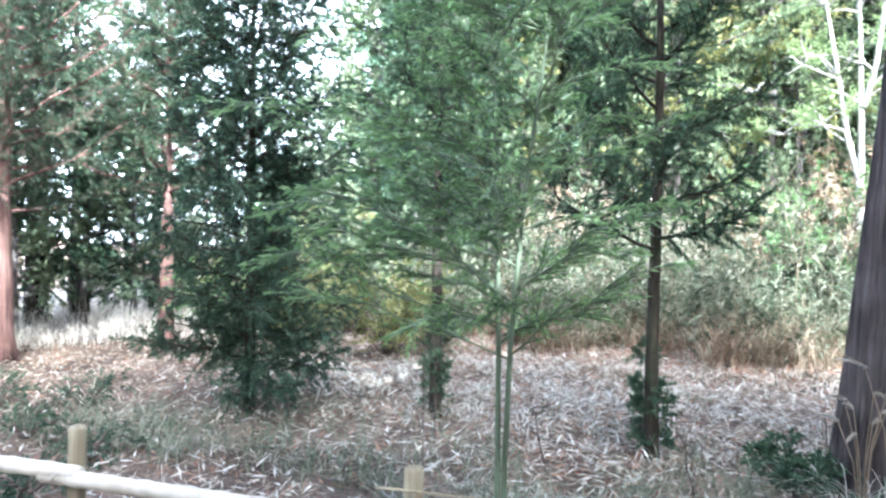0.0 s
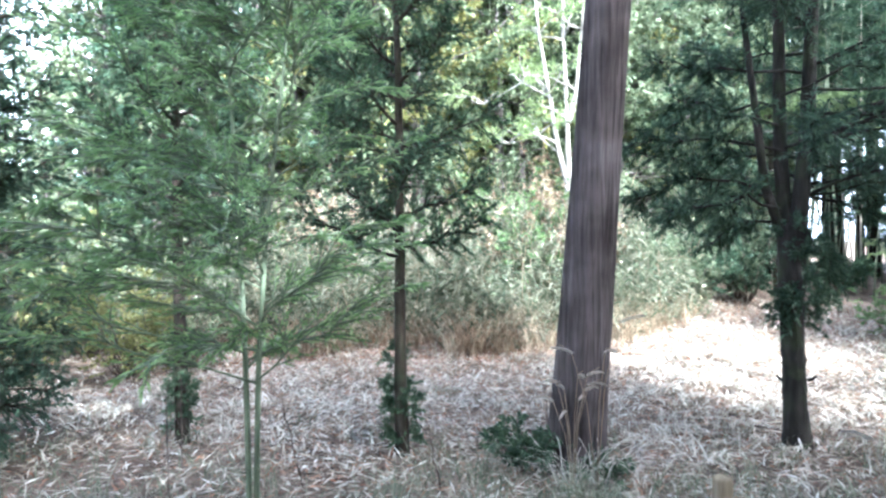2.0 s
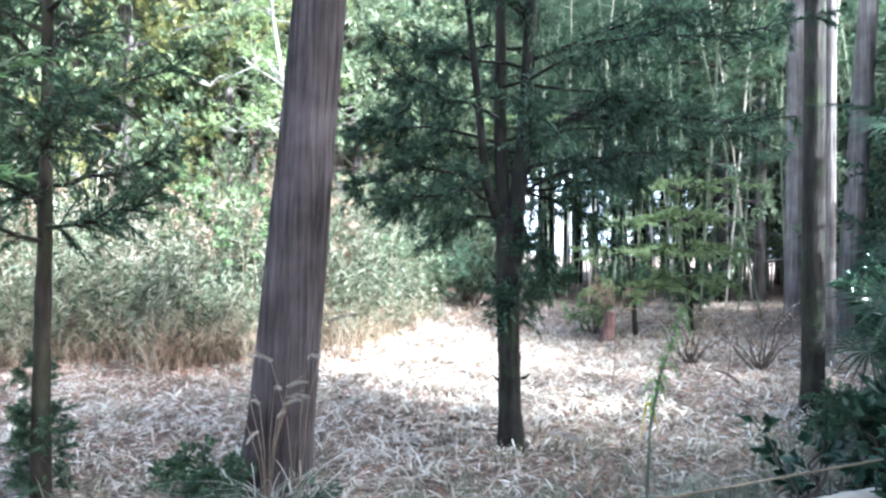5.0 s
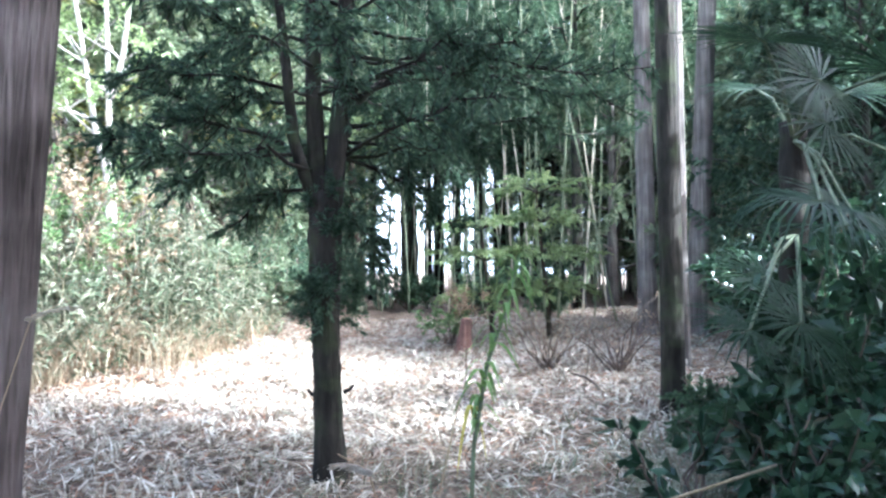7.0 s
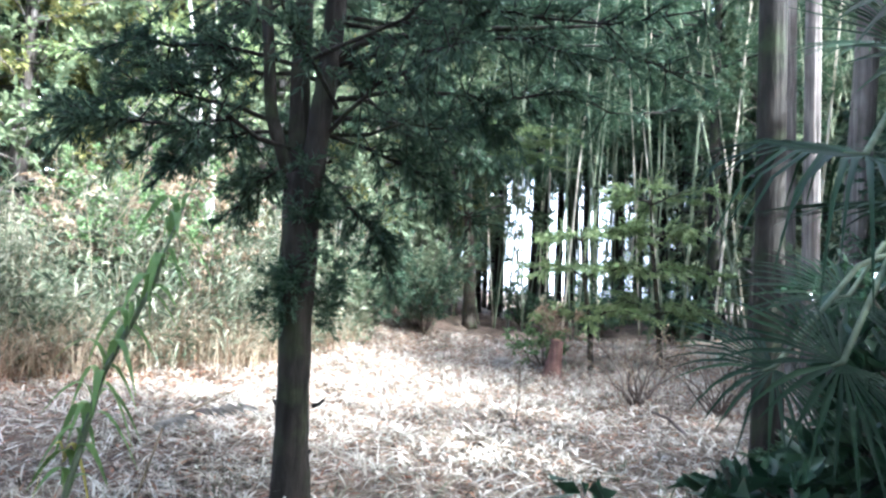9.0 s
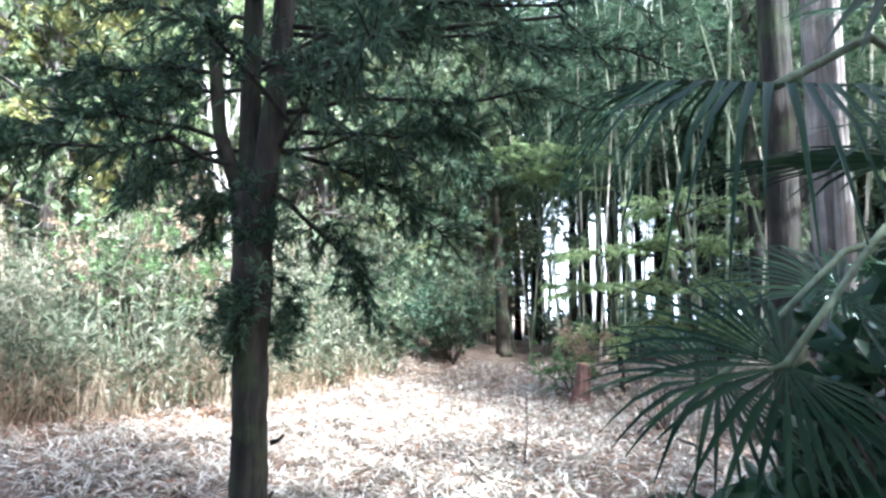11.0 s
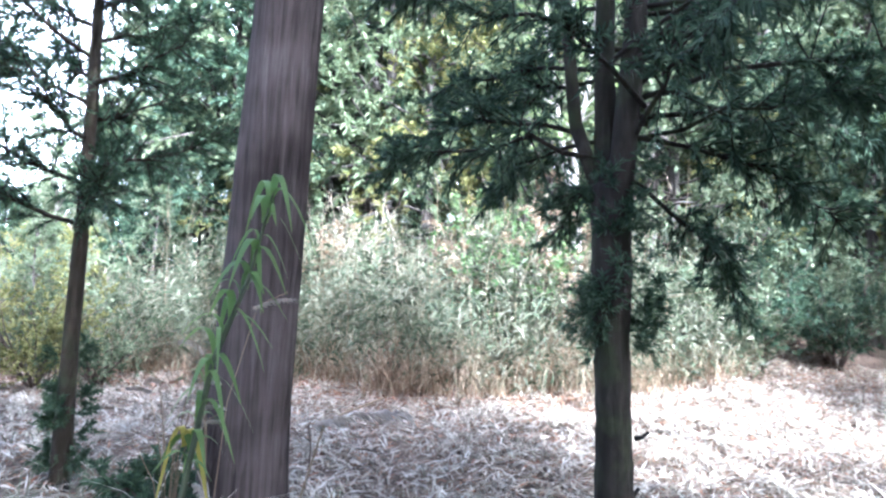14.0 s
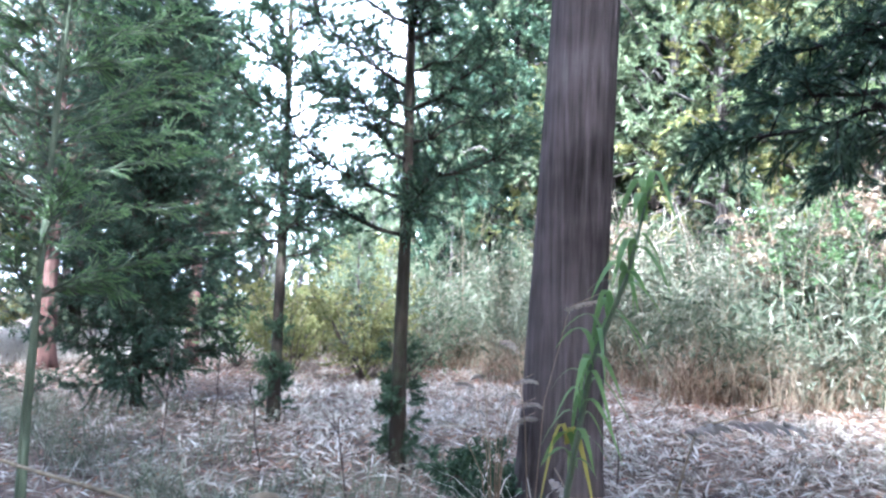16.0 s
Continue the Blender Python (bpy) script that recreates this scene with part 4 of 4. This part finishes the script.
def palm():
    x, y = 3.45, 4.75
    e = thing("windmill_palm", on_ground(x, y), "dark green windmill palm with drooping fan fronds", "palm")
    stem_mesh(e, DARK_BARK, [(0, 0, 0), (0, 0, 1.2), (0.02, 0, 2.3)], [0.09, 0.085, 0.08], 16, 0.1, lump=0.08)
    top = (3.45, 4.72, 2.2)
    for hub, way, nor, r, cnt, spr, dr in (
        ((2.62, 3.85, 2.5), (-1, -0.35, 0.1), (0.0, -0.3, 1), 0.5, 26, 2.2, 0.25),
        ((2.92, 3.82, 2.1), (-0.9, -0.2, 0.25), (0.25, -0.8, 0.6), 0.5, 30, 2.5, 0.2),
        ((2.88, 3.8, 2.3), (-0.9, -0.3, 0.0), (0.2, -0.9, 0.5), 0.48, 30, 2.6, 0.2),
        ((2.45, 3.3, 1.66), (-1, -0.1, 0.05), (0.1, -0.35, 1), 0.5, 36, 1.9, 1.0),
        ((2.78, 3.55, 1.58), (-0.9, -0.3, 0.0), (0.0, -0.12, 1), 0.5, 26, 2.0, 0.3),
        ((2.52, 3.52, 1.17), (-0.8, -0.5, -0.15), (0.1, -0.75, 0.65), 0.4, 30, 2.4, 0.35),
        ((2.46, 3.78, 1.12), (-0.8, -0.55, -0.1), (0.1, -0.6, 0.75), 0.37, 28, 2.2, 0.45),
        ((3.2, 4.0, 1.7), (-0.6, -0.6, -0.2), (0.2, -0.6, 0.7), 0.5, 28, 2.2, 0.4),
        ((3.4, 3.9, 2.4), (0.1, -1, 0.2), (0.3, -0.5, 0.8), 0.52, 28, 2.4, 0.3),
        ((3.0, 4.4, 1.35), (-1, -0.2, -0.1), (0.1, -0.6, 0.8), 0.48, 28, 2.2, 0.4),
        ((3.9, 4.3, 2.0), (0.6, -0.7, 0.1), (0, -0.5, 0.9), 0.5, 26, 2.2, 0.4),
        ((3.6, 5.3, 2.7), (0.0, 0.8, 0.4), (0, -0.3, 1), 0.5, 26, 2.2, 0.4),
        ((4.1, 5.0, 2.6), (0.9, 0.3, 0.4), (0, -0.3, 1), 0.5, 26, 2.2, 0.4),
    ):
        fan(e, hub, way, nor, r, cnt, spr, dr, top if hub[2] > 1.5 else (3.45, 4.72, 1.6))


palm()


# ---- shrubs ----
def shrub(x, y, height, reach, leaf, label, stems=9, per=14, size=0.1, width=0.045, twigs=12):
    e = thing("shrub", on_ground(x, y), label, "shrub", "undergrowth shrubs")
    limbs = []
    for k in range(stems):
        az = k * 2.4 + rng.normal() * 0.3
        l = reach * rng.uniform(0.4, 1.0)
        limbs.append(curve_pts((0, 0, 0), (l * math.cos(az), l * math.sin(az), height * rng.uniform(0.5, 1.0)), -0.08, 0.05))
    for l in limbs:
        add_limb(e, TWIG, l, 0.012, 0.004, 5, "branch")
    crown_mesh(e, leaf, twigs_on(limbs, twigs, reach * 0.45, 0.9, 0.15), per, size, width, 0.8, 0.15)
    return e


for x, y, h, r in ((4.0, 5.4, 1.5, 0.7), (4.4, 5.9, 1.7, 0.85), (4.9, 5.1, 1.8, 0.9), (3.75, 4.85, 0.9, 0.5), (5.4, 6.4, 2.0, 1.0), (4.2, 4.6, 1.3, 0.8)):
    shrub(x, y, h, r, SHRUB_LEAF, "dark glossy broadleaf shrub under the palm", 14, 16, 0.1, 0.045, 14)
shrub(3.75, 6.1, 0.35, 0.45, NEEDLE, "low green fern-like shrub on the litter", 14, 18, 0.07, 0.02, 10)
shrub(3.3, 5.6, 0.25, 0.3, NEEDLE, "low green fern-like shrub on the litter", 10, 14, 0.07, 0.02, 8)
shrub(2.25, 4.05, 0.85, 0.4, SHRUB_LEAF, "broad-leaved shrub by the fence", 6, 4, 0.13, 0.065, 4)
shrub(2.42, 3.26, 0.9, 0.26, SHRUB_LEAF, "dark glossy broadleaf shrub by a fence post", 18, 12, 0.085, 0.04, 12)
shrub(2.8, 3.9, 1.15, 0.5, SHRUB_LEAF, "dark broad-leaved shrub under the palm fronds", 14, 9, 0.12, 0.06, 9)
shrub(3.15, 3.95, 1.45, 0.6, SHRUB_LEAF, "dark broad-leaved shrub under the palm fronds", 16, 10, 0.12, 0.06, 10)
shrub(2.75, 3.35, 0.95, 0.35, SHRUB_LEAF, "dark broad-leaved shrub under the palm fronds", 12, 9, 0.11, 0.055, 8)
shrub(3.5, 4.2, 1.8, 0.7, SHRUB_LEAF, "dark broad-leaved shrub under the palm fronds", 16, 12, 0.12, 0.055, 12)
shrub(-1.5, 4.05, 0.42, 0.36, NEEDLE, "low dark shrub at the foot of the cedar", 14, 18, 0.06, 0.016, 12)
shrub(-0.85, 4.12, 0.25, 0.3, NEEDLE, "low dark shrub at the foot of the cedar", 8, 14, 0.06, 0.016, 8)
for x, y, h, r in ((-5.6, 0.75, 0.2, 0.45), (-6.6, 0.5, 0.25, 0.5), (-5.1, 0.2, 0.2, 0.4), (-7.6, 1.3, 0.3, 0.5), (-8.3, 0.6, 0.4, 0.6)):
    shrub(x, y, h, r, DARK_LEAF, "low dark undergrowth shrub in the shade", 10, 9, 0.06, 0.014, 8)
shrub(-7.9, 5.7, 1.7, 1.3, YELLOW_LEAF, "yellowing bush at the edge of the thicket", 18, 18, 0.07, 0.035, 16)
shrub(-7.6, 6.4, 1.2, 1.1, HILL_LEAF, "green and brown bush at the edge of the thicket", 14, 16, 0.07, 0.03, 14)
shrub(-10.5, 4.2, 1.6, 1.2, PALE_LEAF, "pale green bush on open ground", 12, 14, 0.08, 0.035, 12)
for k in range(16):
    x = rng.uniform(-9, -2.5)
    y = float(edge_y(x)) + rng.uniform(1.6, 4.0)
    shrub(x, y, rng.uniform(1.8, 3.0), rng.uniform(0.8, 1.3), (HILL_LEAF, SASA_LEAF, DRY_GRASS, PALE_LEAF)[k % 4], ("green brush", "pale creeper-covered brush", "dry tangled brush", "light green brush")[k % 4] + " rising above the thicket", 14, 14, 0.1, 0.035, 14)
shrub(3.3, 9.2, 0.9, 0.7, DRY_GRASS, "thin dry brushwood in the clearing", 14, 4, 0.07, 0.012, 6)
shrub(4.0, 8.6, 1.0, 0.7, DRY_GRASS, "thin dry brushwood in the clearing", 14, 4, 0.07, 0.012, 6)
shrub(2.5, 12.0, 0.8, 0.7, PALE_LEAF, "light green low shrub beside the stump", 10, 12, 0.1, 0.03, 8)
for x, y, h, r in ((-0.9, 13.2, 1.6, 1.0), (0.1, 15.4, 2.2, 1.2), (-0.4, 17.5, 2.8, 1.4), (-1.9, 12.2, 1.5, 1.0), (0.3, 19.0, 2.4, 1.3), (2.6, 19.4, 1.3, 1.0), (4.2, 17.4, 1.4, 1.0), (5.4, 15.4, 1.3, 0.9)):
    shrub(x, y, h, r, HILL_LEAF if x < 2 else NEEDLE, "green shrub at the shaded end of the clearing", 14, 16, 0.12, 0.04, 16)
shrub(0.9, 2.62, 0.5, 0.3, SASA_LEAF, "low clump of broad bamboo-grass leaves", 9, 6, 0.15, 0.026, 5)


def tangle(x, y, height, reach):
    """Bare bleached stems and climbers, leaning on each other."""
    e = thing("bare_brush", on_ground(x, y), "pale bare tangled brush on the bank", "brush", "bare brush")
    limbs = []
    for k in range(20):
        az, l = rng.uniform(0, 6.28), reach * rng.uniform(0.2, 1.0)
        limbs.append(curve_pts((rng.normal() * 0.3, rng.normal() * 0.2, 0), (l * math.cos(az), l * math.sin(az), height * rng.uniform(0.55, 1.0)), rng.normal() * 0.15, 0.05))
    for l in limbs:
        add_limb(e, DRY_CULM, l, 0.012, 0.004, 4, "branch")
    crown_mesh(e, SASA_LEAF, twigs_on(limbs, 10, 0.45, 0.9, 0.3, 0.2), 4, 0.1, 0.02, 0.8, 0.2, stem=DRY_CULM)


for x, y, h, r in ((-8.6, 10.2, 2.2, 1.1), (-7.6, 10.6, 2.4, 1.2), (-6.7, 10.4, 2.1, 1.0), (-5.9, 10.9, 2.2, 1.1), (-5.0, 10.6, 1.8, 0.9), (-9.8, 9.8, 1.9, 1.0), (-3.6, 10.4, 1.5, 0.8)):
    tangle(x, y, h, r)


def reed():
    """Tall reed with broad hanging green leaves."""
    x, y = 0.9, 2.77
    e = thing("tall_reed", on_ground(x, y), "tall green reed with long hanging leaves, one yellowed", "reed")
    c = np.array([(0, 0, 0), (0.02, 0.01, 0.5), (0.045, 0.015, 1.0), (0.09, 0.03, 1.22), (0.15, 0.05, 1.36), (0.19, 0.06, 1.5)])
    s = Soup()
    s.tube(c, [0.007, 0.0065, 0.006, 0.005, 0.004, 0.0015], 6)
    s.done("stem", SAP_BARK, e, smooth=True)
    for k in range(40):
        h = 1.02 + 0.48 * (k + rng.uniform(0, 0.8)) / 40
        p = np.array([np.interp(h, c[:, 2], c[:, i]) for i in range(3)])
        az = k * 2.4 + rng.normal() * 0.4
        l = Soup()
        l.blades([p], [[0.5 * math.cos(az), 0.5 * math.sin(az), 0]], rng.uniform(0.09, 0.16), rng.uniform(0.016, 0.026), rng.uniform(0.9, 1.6), 7)
        l.done("leaf", REED_LEAF, e)
    for az, ln in ((0.6, 0.15), (3.6, 0.17)):
        l = Soup()
        l.blades([c[2] + (0, 0, 0.08)], [[0.3 * math.cos(az), 0.3 * math.sin(az), 0]], ln, 0.024, 1.9, 7)
        l.done("leaf", YELLOW_BLADE, e, "yellowed hanging leaf")


reed()


def plume_grass(x, y, n, h, label):
    e = thing("plume_grass", on_ground(x, y), label, "grass", "silver grass")
    g = Soup()
    m = 46
    g.blades(np.stack([rng.normal(size=m) * 0.07, rng.normal(size=m) * 0.07, np.zeros(m)], -1), rng.normal(size=(m, 3)) * 0.6, rng.uniform(0.35, 0.8, m), 0.009, rng.uniform(0.3, 0.9, m), 5)
    g.done("blade_tuft", PLUME, e)
    for k in range(n):
        az = k * 2.4 + 0.5
        out = rng.uniform(0.12, 0.32)
        hh = h * rng.uniform(0.7, 1.05)
        c = np.array([(0, 0, 0), (out * 0.25 * math.cos(az), out * 0.25 * math.sin(az), hh * 0.6), (out * 0.7 * math.cos(az), out * 0.7 * math.sin(az), hh * 0.95), (out * 1.2 * math.cos(az), out * 1.2 * math.sin(az), hh)])
        s = Soup()
        s.tube(c, [0.004, 0.003, 0.0025, 0.002], 4)
        st = s.done("stem", DRY_GRASS, e)
        p = Soup()
        q = 80
        u = rng.uniform(0, 1, q)
        b0 = c[-2] + (c[-1] - c[-2]) * (u[:, None] * 1.4 - 0.2) - np.array([0, 0, 0.05]) * u[:, None] ** 2
        p.leaves(b0, ball(q) * 0.6 + unit(c[-1] - c[-2]) * 1.2, 0.028, 0.0022, 0.6)
        p.done("plume", PLUME, st)


plume_grass(-0.9, 4.0, 3, 1.5, "dry silver grass with pale plumes by the cedar")
plume_grass(-1.05, 3.88, 9, 0.95, "dry silver grass with pale plumes by the cedar")
plume_grass(0.8, 2.98, 2, 1.15, "silver grass with pale plumes beside the reed")


def fallen_branch():
    a, b = np.array([3.2, 8.15, ground(3.2, 8.15) + 0.16]), np.array([3.53, 6.94, ground(3.53, 6.94) + 0.03])
    e = thing("fallen_branch", tuple(b), "thin dead branch lying on the litter", "branch")
    s = Soup()
    s.tube(curve_pts(b - b, a - b, 0.04, 0.02), np.linspace(0.028, 0.012, 7), 8, lump=0.06)
    s.done("wood", TWIG, e, smooth=True)


fallen_branch()


def dry_stalk(x, y, h):
    e = thing("dry_stalk", on_ground(x, y), "thin upright dry stalk with a few side twigs", "stalk", "dry stalks")
    s = Soup()
    c = curve_pts((0, 0, 0), (rng.normal() * 0.06, rng.normal() * 0.06, h), 0, 0.015)
    s.tube(c, np.linspace(0.007, 0.003, 7), 5)
    s.done("stem", TWIG, e)
    for k in range(4):
        p = c[rng.integers(2, 6)]
        t = Soup()
        t.tube(np.array([p, p + [rng.normal() * 0.08, rng.normal() * 0.08, 0.14]]), [0.003, 0.0015], 4)
        t.done("side_twig", TWIG, e)


for x, y, h in ((-3.6, 2.5, 0.9), (-3.9, 2.9, 0.8), (-1.9, 3.4, 0.55), (-2.9, 3.1, 0.7), (1.9, 7.8, 0.7), (3.3, 8.0, 0.8), (-1.6, 5.2, 0.5), (0.9, 12.5, 0.5)):
    dry_stalk(x, y, h)


def undergrowth():
    """Dull green tufts along the fence and between the trees."""
    s = Soup()
    c = np.stack([rng.uniform(-7, 4, 260), rng.uniform(0, 1, 260)], -1)
    c[:, 1] = 3.0 + 0.42 * c[:, 0] + 0.25 + rng.exponential(0.6, 260)
    k = np.repeat(np.arange(260), 22)
    n = len(k)
    x, y = c[k, 0] + rng.normal(size=n) * 0.09, c[k, 1] + rng.normal(size=n) * 0.09
    s.blades(np.stack([x, y, ground(x, y)], -1), rng.normal(size=(n, 3)) * 0.6, rng.uniform(0.12, 0.42, n), rng.uniform(0.005, 0.012, n), rng.uniform(0.2, 0.8, n))
    tagged(s.done("grass_tufts", SASA_LEAF), "dull green grass tufts growing through the litter", "grass", kind="stuff")


undergrowth()


def dry_clumps():
    """Small tufts of bleached blades standing out of the litter."""
    s = Soup()
    c = np.stack([rng.uniform(-8, 4.5, 900), rng.uniform(3.6, 13, 900)], -1)
    c = c[c[:, 1] < edge_y(np.minimum(c[:, 0], -0.7)) + 0.3]
    k = np.repeat(np.arange(len(c)), 16)
    n = len(k)
    x, y = c[k, 0] + rng.normal(size=n) * 0.06, c[k, 1] + rng.normal(size=n) * 0.06
    s.blades(np.stack([x, y, ground(x, y)], -1), rng.normal(size=(n, 3)) * 0.9, rng.uniform(0.1, 0.3, n), rng.uniform(0.01, 0.022, n), rng.uniform(0.6, 1.2, n))
    tagged(s.done("dry_tufts", LITTER), "bleached dry leaf tufts standing in the litter", "dry grass", kind="stuff")


dry_clumps()

# low growth on the open ground beyond the thicket, and dim shrubs at the far end
for k in range(22):
    plant_wood(rng.uniform(-17, -9.5), rng.uniform(4.2, 9.5), (0, 3, 2, 0)[k % 4], rng.uniform(0.34, 0.52))
for x, y, h, r in ((-9.2, 4.9, 1.7, 1.2), (-11.6, 5.6, 2.2, 1.4), (-9.8, 6.6, 2.3, 1.3)):
    shrub(x, y, h, r, YELLOW_LEAF if h < 2.25 else HILL_LEAF, "brownish yellow bush on open ground beyond the thicket", 16, 16, 0.08, 0.035, 16)
for x, y, h, r in ((-0.6, 13.6, 2.0, 1.0), (0.3, 15.0, 2.3, 1.1), (-1.2, 15.4, 2.6, 1.2)):
    shrub(x, y, h, r, DARK_LEAF, "dark green shrub at the far end of the clearing", 16, 16, 0.1, 0.035, 16)
